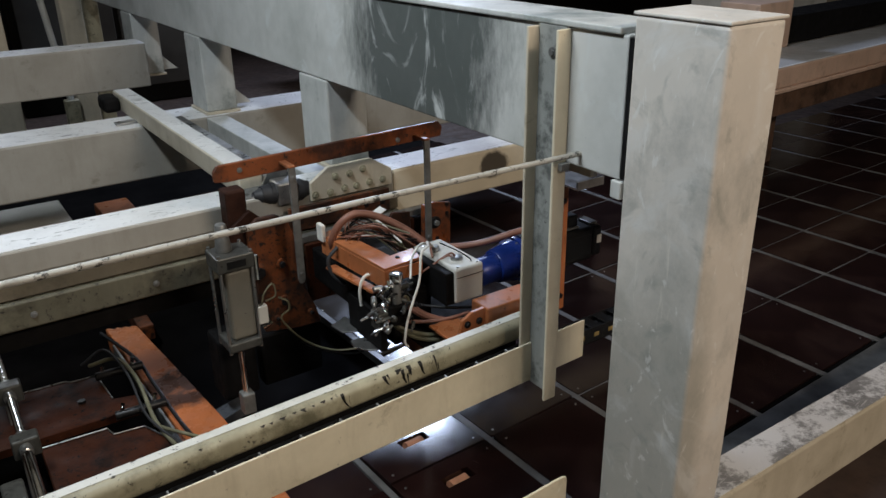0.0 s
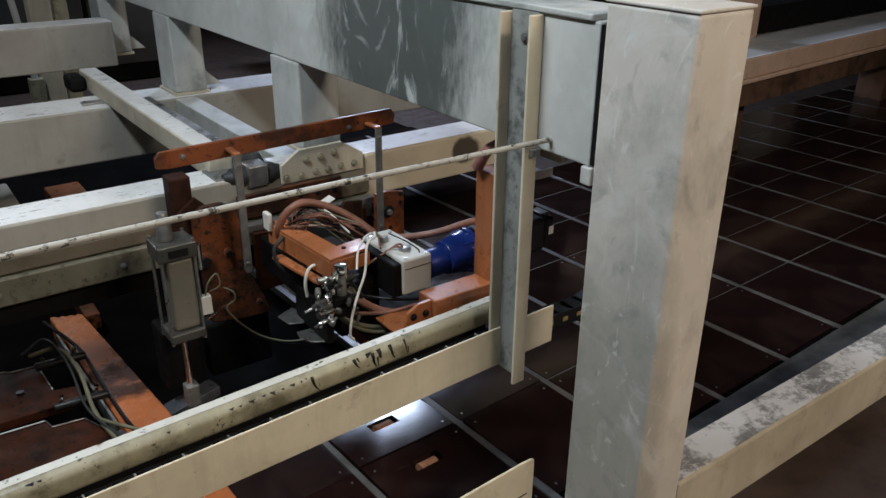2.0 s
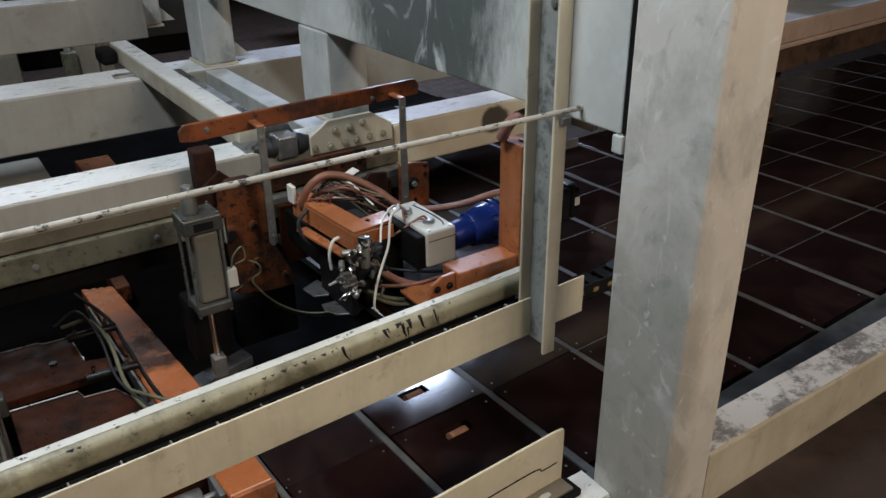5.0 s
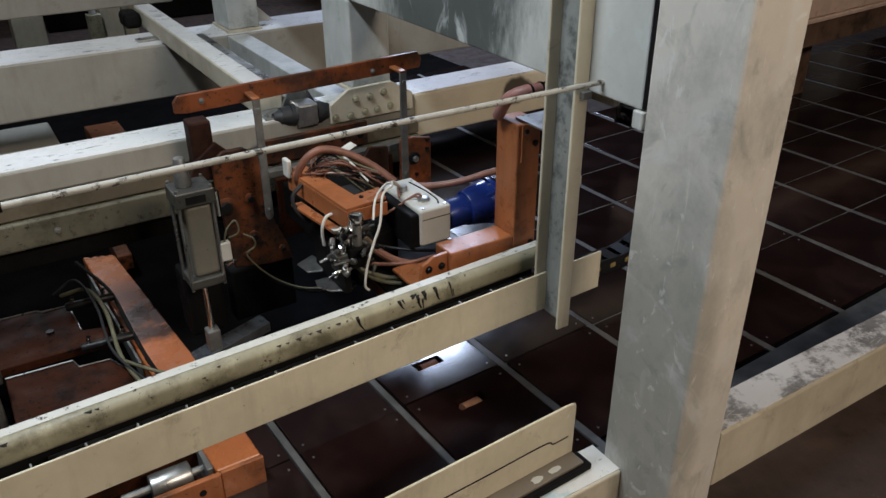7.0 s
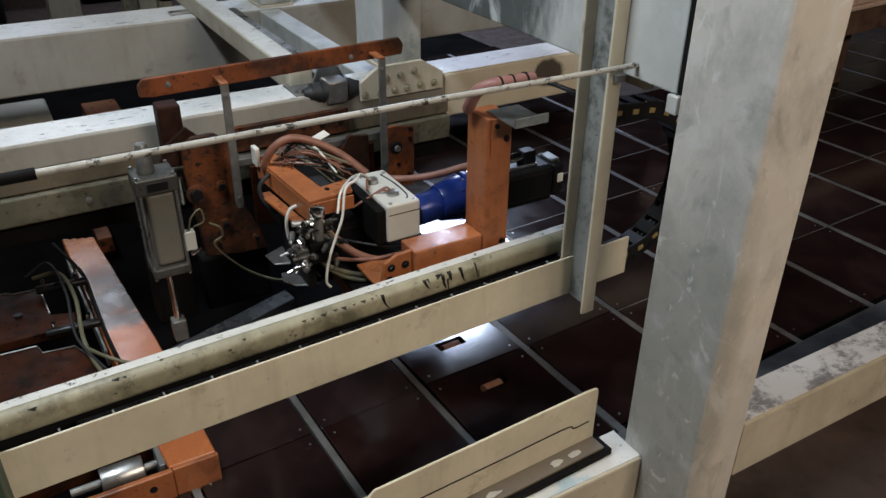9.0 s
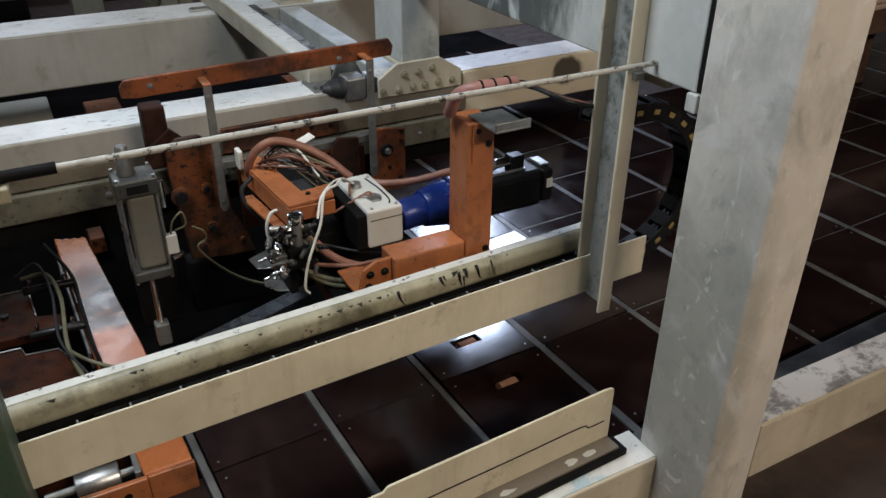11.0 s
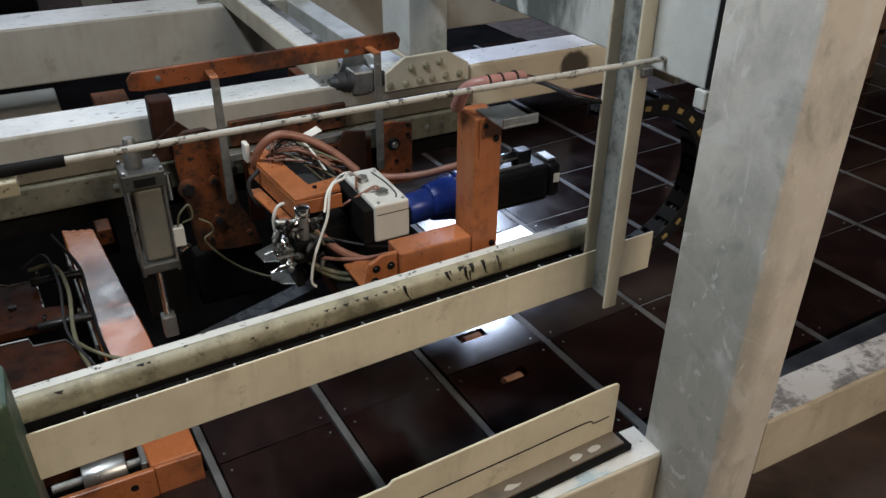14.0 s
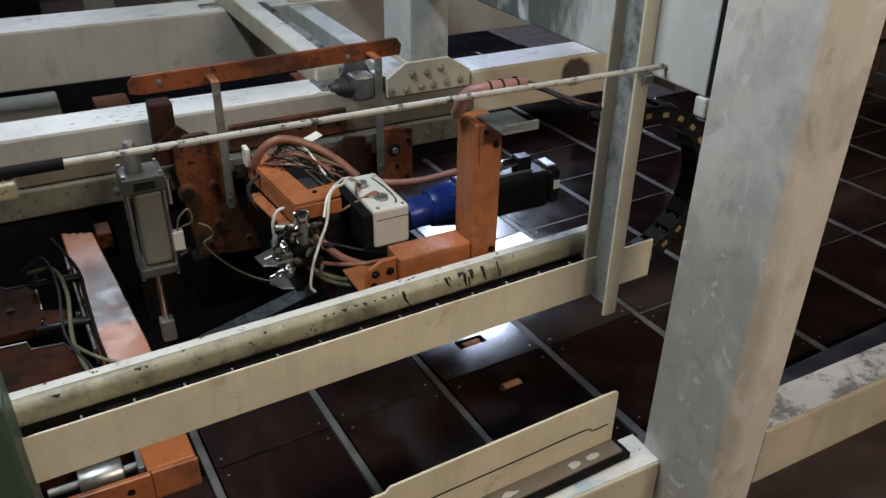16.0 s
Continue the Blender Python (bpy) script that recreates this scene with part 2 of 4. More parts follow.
def stained(name, tone_a, tone_b, stain, centre, reach, rubbed, rough=0.5, edge=0.62):
    """Paint with one broad stain of ragged outline round a place, and pale rubbed marks in it."""
    m, nt, b = nodes_of(name)
    base = mix(nt, ramp(nt, noise_tex(nt, 4, 6, 0.6), [(0.4, grey(0)), (0.7, grey(1))]), tone_a, tone_b)
    tc = nt.nodes.new("ShaderNodeTexCoord")
    mp = nt.nodes.new("ShaderNodeMapping")
    mp.inputs["Location"].default_value = [-c / r if r else 0 for c, r in zip(centre, reach)]
    mp.inputs["Scale"].default_value = [1 / r if r else 0 for r in reach]
    nt.links.new(tc.outputs["Object"], mp.inputs[0])
    g = nt.nodes.new("ShaderNodeTexGradient")
    g.gradient_type = "SPHERICAL"
    nt.links.new(mp.outputs[0], g.inputs[0])
    n = noise_tex(nt, 7, 9, 0.74, (1.3, 2.0, 0.7))
    add = nt.nodes.new("ShaderNodeMath")
    add.operation = "MULTIPLY_ADD"
    nt.links.new(g.outputs["Fac"], add.inputs[0])
    add.inputs[1].default_value = 1.1
    nt.links.new(n, add.inputs[2])
    soot = ramp(nt, add.outputs[0], [(edge, grey(0)), (edge + 0.42, grey(0.9))])
    c = mix(nt, soot, base, stain)
    rub = ramp(nt, swirl(nt, 5.5, 1.6, (1.0, 1.2, 0.8), 8), [(0.55, grey(0)), (0.68, grey(0.85))])
    c = mix(nt, rub, c, rubbed)
    chip = ramp(nt, noise_tex(nt, 50, 7, 0.78), [(0.68, grey(0)), (0.70, grey(1))])
    c = mix(nt, chip, c, tuple(0.25 * x for x in tone_b))
    nt.links.new(c, b.inputs["Base Color"])
    r = ramp(nt, noise_tex(nt, 12, 5), [(0.3, grey(rough - 0.08)), (0.7, grey(rough + 0.12))])
    nt.links.new(r, b.inputs["Roughness"])
    bump(nt, b, noise_tex(nt, 80, 4), 0.15, 0.001)
    return m


SOOTY = stained("soot_stained_paint", (0.60, 0.60, 0.57), (0.42, 0.43, 0.40), (0.05, 0.062, 0.058), (0, -1.58, 0.18), (0, 0.46, 0.5), (0.62, 0.64, 0.62))
BURNT = stained("cream_paint_with_burn", (0.62, 0.55, 0.42), (0.50, 0.44, 0.33), (0.03, 0.022, 0.018), (1.125, 0, 0.125), (0.11, 0, 0.075), (0.58, 0.52, 0.41), 0.5, 0.80)
GREASED = stained("greasy_orange_paint", (0.50, 0.155, 0.05), (0.36, 0.11, 0.04), (0.014, 0.012, 0.012), (-1.0, 1.40, 0), (0.5, 0.17, 0), (0.42, 0.15, 0.07), 0.26, 0.75)


def post_paint():
    """Cream-grey paint with cloudy wiped patches, thin curved scuffs and a few chips."""
    m, nt, b = nodes_of("scuffed_post_paint")
    c = mix(nt, ramp(nt, noise_tex(nt, 2.1, 5, 0.6), [(0.36, grey(0)), (0.66, grey(1))]), (0.70, 0.645, 0.575), (0.56, 0.53, 0.485))
    c = mix(nt, ramp(nt, noise_tex(nt, 4.5, 9, 0.7, (1.0, 1.0, 0.7)), [(0.50, grey(0)), (0.70, grey(0.7))]), c, (0.27, 0.275, 0.255))
    c = mix(nt, ramp(nt, noise_tex(nt, 8, 8, 0.75), [(0.54, grey(0)), (0.68, grey(0.4))]), c, (0.70, 0.68, 0.64))
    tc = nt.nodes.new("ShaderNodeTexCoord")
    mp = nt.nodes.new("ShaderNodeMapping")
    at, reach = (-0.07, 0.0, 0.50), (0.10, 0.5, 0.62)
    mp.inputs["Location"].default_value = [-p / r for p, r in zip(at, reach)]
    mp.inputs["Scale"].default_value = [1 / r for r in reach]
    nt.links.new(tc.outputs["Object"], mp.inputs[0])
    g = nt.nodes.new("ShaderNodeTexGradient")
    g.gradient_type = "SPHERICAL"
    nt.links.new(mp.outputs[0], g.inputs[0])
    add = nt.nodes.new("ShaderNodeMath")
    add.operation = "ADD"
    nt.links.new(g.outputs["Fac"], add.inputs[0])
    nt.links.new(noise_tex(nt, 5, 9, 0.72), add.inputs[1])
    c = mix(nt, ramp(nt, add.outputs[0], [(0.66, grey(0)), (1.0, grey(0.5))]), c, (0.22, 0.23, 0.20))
    c = mix(nt, ramp(nt, swirl(nt, 3.2, 2.2), [(0.52, grey(0)), (0.66, grey(0.55))]), c, (0.72, 0.72, 0.70))
    c = mix(nt, ramp(nt, swirl(nt, 5.5, 3.0, (1.0, 1.0, 0.8)), [(0.57, grey(0)), (0.69, grey(0.5))]), c, (0.27, 0.28, 0.255))
    c = mix(nt, ramp(nt, swirl(nt, 9.0, 4.0, (1.0, 1.0, 0.6), 8), [(0.62, grey(0)), (0.66, grey(0.55))]), c, (0.76, 0.75, 0.72))
    c = mix(nt, ramp(nt, noise_tex(nt, 5, 8, 0.7, (6.0, 6.0, 0.6)), [(0.62, grey(0)), (0.68, grey(0.5))]), c, (0.74, 0.70, 0.62))
    c = mix(nt, ramp(nt, noise_tex(nt, 34, 8, 0.8), [(0.70, grey(0)), (0.72, grey(0.9))]), c, (0.10, 0.09, 0.07))
    nt.links.new(c, b.inputs["Base Color"])
    nt.links.new(ramp(nt, noise_tex(nt, 6, 5), [(0.3, grey(0.36)), (0.7, grey(0.62))]), b.inputs["Roughness"])
    bump(nt, b, noise_tex(nt, 70, 5), 0.15, 0.001)
    return m


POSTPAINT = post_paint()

# ---- mesh helpers ----
ORIGIN = {}


def thing(name, at, label, category, group="", kind=""):
    e = new(name)
    e.empty_display_size = 0.05
    e.location = at
    ORIGIN[e.name] = Vector(at)
    return tagged(e, label, category, group, kind)


def part(name, bm, material, parent, label="", smooth=False):
    o = ORIGIN[parent.name]
    if o.length:
        bmesh.ops.translate(bm, verts=bm.verts, vec=-o)
    bmesh.ops.recalc_face_normals(bm, faces=bm.faces)
    me = bpy.data.meshes.new(name)
    bm.to_mesh(me)
    bm.free()
    if smooth:
        me.polygons.foreach_set("use_smooth", [True] * len(me.polygons))
        me.set_sharp_from_angle(angle=radians(38))
    me.materials.append(material)
    ob = new(name, me)
    ob.parent = parent
    ORIGIN[ob.name] = o
    if label:
        tagged(ob, label)
    return ob


def box(x0, x1, y0, y1, z0, z1, bevel=0.003, seg=2, bm=None):
    own = bm if bm is not None else bmesh.new()
    b = bmesh.new()
    bmesh.ops.create_cube(b, size=1.0)
    bmesh.ops.scale(b, verts=b.verts, vec=(abs(x1 - x0), abs(y1 - y0), abs(z1 - z0)))
    bmesh.ops.translate(b, verts=b.verts, vec=((x0 + x1) / 2, (y0 + y1) / 2, (z0 + z1) / 2))
    if bevel:
        bmesh.ops.bevel(b, geom=b.edges, offset=bevel, segments=seg, affect="EDGES", profile=0.5)
    me = bpy.data.meshes.new("t")
    b.to_mesh(me)
    b.free()
    own.from_mesh(me)
    bpy.data.meshes.remove(me)
    return own


def rod(a, b, r, n=16, r2=None, bm=None, bevel=0.0):
    own = bm if bm is not None else bmesh.new()
    a, b = Vector(a), Vector(b)
    m = Matrix.Translation((a + b) / 2) @ (b - a).to_track_quat("Z", "Y").to_matrix().to_4x4()
    t = bmesh.new()
    bmesh.ops.create_cone(t, cap_ends=True, segments=n, radius1=r, radius2=r if r2 is None else r2, depth=(b - a).length, matrix=m)
    if bevel:
        bmesh.ops.bevel(t, geom=[e for e in t.edges if any(len(f.verts) > 4 for f in e.link_faces)], offset=bevel, segments=2, affect="EDGES", profile=0.5)
    me = bpy.data.meshes.new("t")
    t.to_mesh(me)
    t.free()
    own.from_mesh(me)
    bpy.data.meshes.remove(me)
    return own


def smooth_path(pts, steps=8):
    p = [Vector(q) for q in pts]
    p = [2 * p[0] - p[1]] + p + [2 * p[-1] - p[-2]]
    out = []
    for i in range(1, len(p) - 2):
        for k in range(steps):
            t = k / steps
            a, b, c, d = p[i - 1 : i + 3]
            out.append(0.5 * (2 * b + (c - a) * t + (2 * a - 5 * b + 4 * c - d) * t * t + (3 * b - a - 3 * c + d) * t**3))
    return out + [p[-2]]


def tube(pts, r, n=10, steps=8, bm=None, curved=True):
    """A round hose or bar swept along points."""
    own = bm if bm is not None else bmesh.new()
    path = smooth_path(pts, steps) if curved else [Vector(q) for q in pts]
    side = None
    rings = []
    for i, p in enumerate(path):
        d = (path[min(i + 1, len(path) - 1)] - path[max(i - 1, 0)]).normalized()
        if side is None:
            side = d.orthogonal().normalized()
        side = (side - d * side.dot(d)).normalized()
        up = d.cross(side)
        rings.append([own.verts.new(p + r * (math.cos(2 * math.pi * k / n) * side + math.sin(2 * math.pi * k / n) * up)) for k in range(n)])
    for a, b in zip(rings, rings[1:]):
        for k in range(n):
            own.faces.new((a[k], a[(k + 1) % n], b[(k + 1) % n], b[k]))
    own.faces.new(rings[0][::-1])
    own.faces.new(rings[-1])
    return own


def prism(outline, axis, lo, hi, bevel=0.0015, bm=None):
    """A flat outline given as pairs in the two other axes (in the order x, y, z), drawn out from lo to hi along axis."""
    own = bm if bm is not None else bmesh.new()
    b = bmesh.new()

    def at(p, w):
        q = list(p)
        q.insert("xyz".index(axis), w)
        return b.verts.new(q)

    low, high = [at(p, lo) for p in outline], [at(p, hi) for p in outline]
    n = len(outline)
    b.faces.new(low[::-1])
    b.faces.new(high)
    for i in range(n):
        b.faces.new((low[i], low[(i + 1) % n], high[(i + 1) % n], high[i]))
    bmesh.ops.recalc_face_normals(b, faces=b.faces)
    if bevel:
        bmesh.ops.bevel(b, geom=b.edges, offset=bevel, segments=1, affect="EDGES")
    me = bpy.data.meshes.new("t")
    b.to_mesh(me)
    b.free()
    own.from_mesh(me)
    bpy.data.meshes.remove(me)
    return own


def turned(bm, m):
    bmesh.ops.transform(bm, matrix=m, verts=bm.verts)
    return bm


def bolt(parent, at, axis, r=0.009, h=0.008, material=None, name="bolt"):
    a = Vector(at)
    d = Vector(axis)
    bm = rod(a, a + d * 0.003, r * 1.5, 14)
    rod(a + d * 0.003, a + d * h, r, 6, bm=bm, bevel=0.001)
    return part(name, bm, material or DULL, parent)


# ---- hall ----
def hall():
    g = new("ground", bpy.data.meshes.new("ground"))
    bm = bmesh.new()
    bmesh.ops.create_grid(bm, x_segments=1, y_segments=1, size=14, matrix=Matrix.Translation((2, 3, -0.14)))
    bm.to_mesh(g.data)
    bm.free()
    g.data.materials.append(GROUND)
    tagged(g, "stained brown concrete factory floor", "floor", kind="structure")
    for name, b in (("wall_north", (-12, 16, 14, 14.2, -0.14, 7)), ("wall_south", (-12, 16, -8.2, -8, -0.14, 7)), ("wall_west", (-12.2, -12, -8, 14, -0.14, 7)), ("wall_east", (16, 16.2, -8, 14, -0.14, 7)), ("ceiling", (-12, 16, -8, 14, 7, 7.2))):
        me = bpy.data.meshes.new(name)
        bm = box(*b, bevel=0)
        bm.to_mesh(me)
        bm.free()
        me.materials.append(WALLM)
        tagged(new(name, me), "dark dusty sheet-clad factory hall " + ("ceiling" if name == "ceiling" else "wall"), "ceiling" if name == "ceiling" else "wall", kind="structure")


hall()


# ---- machine frame ----
# the deck, the trough and the far rail stand a little askew to the frame
SKEW = Matrix.Translation((0, 0.3, 0)) @ Matrix.Rotation(radians(2.5), 4, "Z") @ Matrix.Translation((0, -0.3, 0))


def frame_parts():
    p = thing("steel_post", (0.07, 0.1, -0.14), "thick square cream-painted steel post, grubby and scuffed, beside the low rail", "post")
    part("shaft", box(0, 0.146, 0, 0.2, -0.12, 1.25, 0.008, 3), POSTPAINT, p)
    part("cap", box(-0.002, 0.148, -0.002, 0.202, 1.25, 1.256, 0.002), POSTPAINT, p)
    part("base_plate", box(-0.06, 0.2, -0.05, 0.25, -0.14, -0.12), CREAM, p)

    b = thing("overhead_beam", (0.06, 2.5, 0.94), "deep cream steel beam with a black soot stain, joined to the post", "beam")
    part("web", box(0.002, 0.12, 0.2105, 5.2, 0.942, 1.213, 0.004), SOOTY, b)
    part("top_flange", box(-0.006, 0.14, 0.225, 5.2, 1.213, 1.225, 0.003), GREYCREAM, b)
    # Black strip added so the gap beside the post reads dark, not lit.
    part("gap_fill", box(0.004, 0.1, 0.2005, 0.2102, 0.945, 1.208, 0), BLACK, b, "black strip added to darken the open gap")
    part("bracket", box(-0.003, 0.1, 0.2015, 0.228, 0.905, 0.941, 0.003), GREYCREAM, b)
    for i, (y, z0) in enumerate(((1.45, 0.652), (2.66, 0.602), (3.78, 0.60))):
        q = thing("support_leg", (0.07, y + 0.1, z0), "short square cream steel leg under the deep beam", "post", "legs under the deep beam")
        part("shaft", box(0.0, 0.14, y, y + 0.2, z0 + 0.012, 0.94, 0.006), GREYCREAM, q)
        if i:
            part("gusset", prism([(y + 0.2, z0 + 0.012), (y + 0.30, z0 + 0.012), (y + 0.2, z0 + 0.11)], "x", 0.05, 0.06, 0.001), GREYCREAM, q)
            part("gusset", prism([(0.14, z0 + 0.012), (0.24, z0 + 0.012), (0.14, z0 + 0.11)], "y", y + 0.09, y + 0.10, 0.001), GREYCREAM, q)
        part("foot_plate", box(-0.008, 0.148, y - 0.008, y + 0.208, z0, z0 + 0.012, 0.002), CREAM, q)

    for name, y0, y1, z0, z1, x0, x1, lab in (
        ("guide_beam", 1.40, 1.55, 0.44, 0.625, -3, 2.0, "long cream steel box beam with a worn top, whitened for the light"),
        ("rear_beam", 2.63, 2.88, 0.375, 0.60, -3, 1.6, "long cream steel box beam behind the guide beam"),
        ("far_beam", 3.55, 3.75, 0.59, 0.81, -3, 0.0, "cream steel box beam at the back of the machine"),
    ):
        q = thing(name, ((x0 + x1) / 2, y0, z0), lab, "beam")
        if name == "guide_beam":
            part("body", box(0.2, x1, y0, y1, 0.476, z1, 0.007), BURNT, q)
            part("head", box(x0, 0.199, y0, y1, 0.552, z1, 0.006), BEAMSHADE, q)
            # The shade under the beam head is put into this web's colour.
            part("web", box(x0, 0.199, y0 + 0.07, y1, z0, 0.551, 0.003), BOXDARK, q, "recessed web, coloured dark for the shade under the head")
        else:
            part("body", box(x0, x1, y0, y1, z0, z1, 0.007), BEAMSHADE, q)
        # Flecks are wear; the white over the cream carries light from above.
        part("top_wear", box(x0, x1, y0 + 0.006, y1 - 0.006, z1, z1 + 0.002, 0), WORN, q, "rubbed top face, whitened for light from above")
    q = thing("track_rail", (0, 1.4, 0.37), "grimy cream steel track rail under the guide beam", "rail")
    part("body", box(-3, 0.2, 1.362, 1.43, 0.418, 0.497, 0.005), RAILPAINT, q)
    part("ledge", box(-3, 0.2, 1.376, 1.43, 0.501, 0.545, 0.004), LEDGEPAINT, q, "tan painted ledge above a dark seam")
    part("web", box(-3, 0.2, 1.405, 1.43, 0.345, 0.417, 0.002), BOXDARK, q, "near-black web below the rail")
    for i in range(7):
        bolt(q, (-1.9 + 0.32 * i, 1.362, 0.455), (0, -1, 0), 0.006, 0.006)

    q = thing("cross_beam", (-0.22, 2.2, 0.63), "cream steel cross beam lying over the long beams", "beam")
    part("body", box(-0.295, -0.218, 1.5, 3.09, 0.605, 0.68, 0.005), CREAM, q)
    part("top_wear", box(-0.29, -0.223, 1.5, 3.088, 0.68, 0.682, 0), WORN, q)
    part("end_buffer", box(-0.37, -0.296, 2.95, 3.08, 0.605, 0.675, 0.02, 3), BOXDARK, q, "dark rubber buffer")
    part("end_bracket", box(-0.38, -0.215, 2.70, 2.75, 0.6025, 0.612, 0.001), STEEL, q)
    for yy in (1.53, 1.60):
        bolt(q, (-0.257, yy, 0.682), (0, 0, 1), 0.007, 0.008)
    q = thing("cross_channel", (-0.1, 2.0, 0.6), "bare grey steel channel beside the cross beam", "channel")
    part("web", box(-0.205, -0.12, 1.5, 2.64, 0.612, 0.622, 0.002), STEEL, q)
    part("flange", box(-0.205, -0.195, 1.5, 2.64, 0.622, 0.655, 0.002), STEEL, q)
    part("flange", box(-0.02, 0.07, 1.56, 2.625, 0.5, 0.6, 0.004), GREYCREAM, q)

    for name, y0, x0, x1, z0, z1, d in (("low_rail", 0.0, 0.147, 7.0, 0.085, 0.241, 0.1), ("low_rail", 0.135, -3.0, -0.001, -0.14, 0.1, 0.105)):
        q = thing(name, ((x0 + x1) / 2, y0, z0), "low cream steel rail with a scratched white and grey top", "rail")
        part("body", box(x0, x1, y0 + 0.001, y0 + d, z0, z1, 0.005), CREAM, q)
        part("top_wear", box(x0, x1, y0 + 0.008, y0 + d - 0.004, z1, z1 + 0.002, 0), SCRATCH if x0 > 0 else BLOTCHED, q, "scratched white top face")
    q = thing("far_rail", (4, 1.9, 0.36), "long tan steel rail with grey top and dark brown lower edge", "rail")
    m = Matrix.Translation((2.75, 1.685, 0)) @ Matrix.Rotation(radians(4.3), 4, "Z")
    part("body", turned(box(-0.68, 5.5, 0, 0.62, 0.515, 0.625, 0.008), m), PINKISH, q)
    part("lip", turned(box(-0.68, 5.5, -0.014, 0.03, 0.492, 0.513, 0.004), m), PINKISH, q)
    part("skirt", turned(box(-0.68, 5.5, 0.012, 0.60, 0.36, 0.491, 0.004), m), SKIRTPAINT, q, "dark brown lower edge")
    part("top_wear", turned(box(-0.68, 5.5, 0.004, 0.616, 0.625, 0.627, 0), m), GREYTOP, q, "grey rubbed top face")
    part("top_edge", turned(box(-0.68, 5.5, 0.003, 0.018, 0.6272, 0.6285, 0), m), WORN, q, "white scuffed edge")
    part("upright", turned(box(0.30, 0.66, 0.34, 0.60, 0.628, 0.90, 0.006), m), PINKISH, q)
    part("cover", turned(box(0.67, 3.5, 0.36, 0.60, 0.640, 0.80, 0.006), m), BOXDARK, q, "dark grey cover plate")
    for x in (0.2, 2.4, 4.6):
        part("leg", turned(box(x, x + 0.2, 0.2, 0.4, -0.14, 0.36, 0.006), m), SKIRTPAINT, q)


frame_parts()


# ---- fixed fittings on the frame ----
def gusset():
    m = Matrix.Translation((-0.012, 0, 0.008))
    q = thing("joint_plate", (0.05, 1.385, 0.58), "cream bolted joint plate with cut corners on the guide beam", "plate")
    part("plate", turned(prism([(-0.098, 0.578), (0.195, 0.578), (0.195, 0.634), (0.117, 0.682), (-0.034, 0.68), (-0.098, 0.638)], "y", 1.383, 1.396, 0.002), m), CREAM, q)
    for x, z in ((-0.084, 0.598), (-0.032, 0.597), (0.019, 0.60), (0.062, 0.60), (0.11, 0.603), (0.16, 0.603), (-0.012, 0.645), (0.039, 0.645), (0.088, 0.652)):
        bolt(q, (x - 0.012, 1.383, z + 0.008), (0, -1, 0), 0.008, 0.009, GRIMY)
    part("top_pad", box(-0.02, 0.16, 1.40, 1.44, 0.628, 0.645, 0.003), DULL, q)


gusset()


def bumper():
    q = thing("end_stop_bumper", (-0.19, 1.43, 0.62), "black rubber end-stop bumper in a steel clamp on the beam", "bumper")
    prof = ((-0.292, 0.004), (-0.285, 0.014), (-0.262, 0.026), (-0.235, 0.033), (-0.218, 0.036))
    bm = bmesh.new()
    for (xa, ra), (xb, rb) in zip(prof, prof[1:]):
        rod((xa, 1.42, 0.63), (xb, 1.42, 0.626), ra, 20, rb, bm)
    part("rubber_cone", bm, RUBBER, q, smooth=True)
    bm = bmesh.new()
    for (xa, ra), (xb, rb) in zip(((-0.150, 0.036), (-0.13, 0.034), (-0.105, 0.024), (-0.085, 0.008)), ((-0.13, 0.034), (-0.105, 0.024), (-0.085, 0.008), (-0.08, 0.003))):
        rod((xa, 1.42, 0.622), (xb, 1.42, 0.62), ra, 20, rb, bm)
    part("rubber_cone", bm, RUBBER, q, smooth=True)
    part("clamp", box(-0.217, -0.151, 1.382, 1.456, 0.592, 0.664, 0.006), STEEL, q)
    part("base", box(-0.31, -0.1, 1.41, 1.53, 0.625, 0.632, 0.002), DULL, q)
    part("bracket", prism([(-0.24, 0.632), (-0.12, 0.632), (-0.15, 0.69), (-0.21, 0.69)], "y", 1.465, 1.475, 0.001), STEEL, q)
    for x in (-0.30, -0.105):
        bolt(q, (x, 1.44, 0.632), (0, 0, 1), 0.006, 0.007)


bumper()


def trough():
    """The near beam: a front strip, a floor, and a rounded tube behind it; it stands a little askew to the frame."""
    q = thing("cable_trough", (-0.6, 0.4, 0.42), "long cream steel cable trough with a rounded grimy back tube", "trough")
    m = Matrix.Translation((-0.08, 0.44, 0)) @ Matrix.Rotation(radians(2.5), 4, "Z")
    part("front_strip", turned(box(-1.165, 0.252, -0.005, 0.0, 0.382, 0.485, 0.0015), m), LITCREAM, q)
    # Dark plate added so the gap below the tube reads as shade.
    part("gap_backing", turned(box(-1.165, 0.12, 0.100, 0.104, 0.388, 0.470, 0.0005, 1), m), BOXDARK, q, "dark plate added behind the shaded gap")
    part("floor_plate", turned(box(-1.165, 0.252, 0.0, 0.066, 0.382, 0.387, 0.001), m), GRIMY, q)
    part("back_tube", turned(box(-1.19, 0.20, 0.064, 0.110, 0.448, 0.502, 0.017, 5), m), GRIMY, q, "rounded tube with chipped paint", True)
    part("top_wear", turned(box(-1.185, 0.19, 0.084, 0.106, 0.5022, 0.503, 0.0002, 1), m), FLAKED, q, "rubbed white upper edge")
    random.seed(5)
    for k in range(14):
        x = -1.05 + 0.088 * k
        part("clip", turned(box(x - 0.002, x + 0.002, 0.001, 0.012, 0.476, 0.484, 0.001, 1), m), DULL, q)
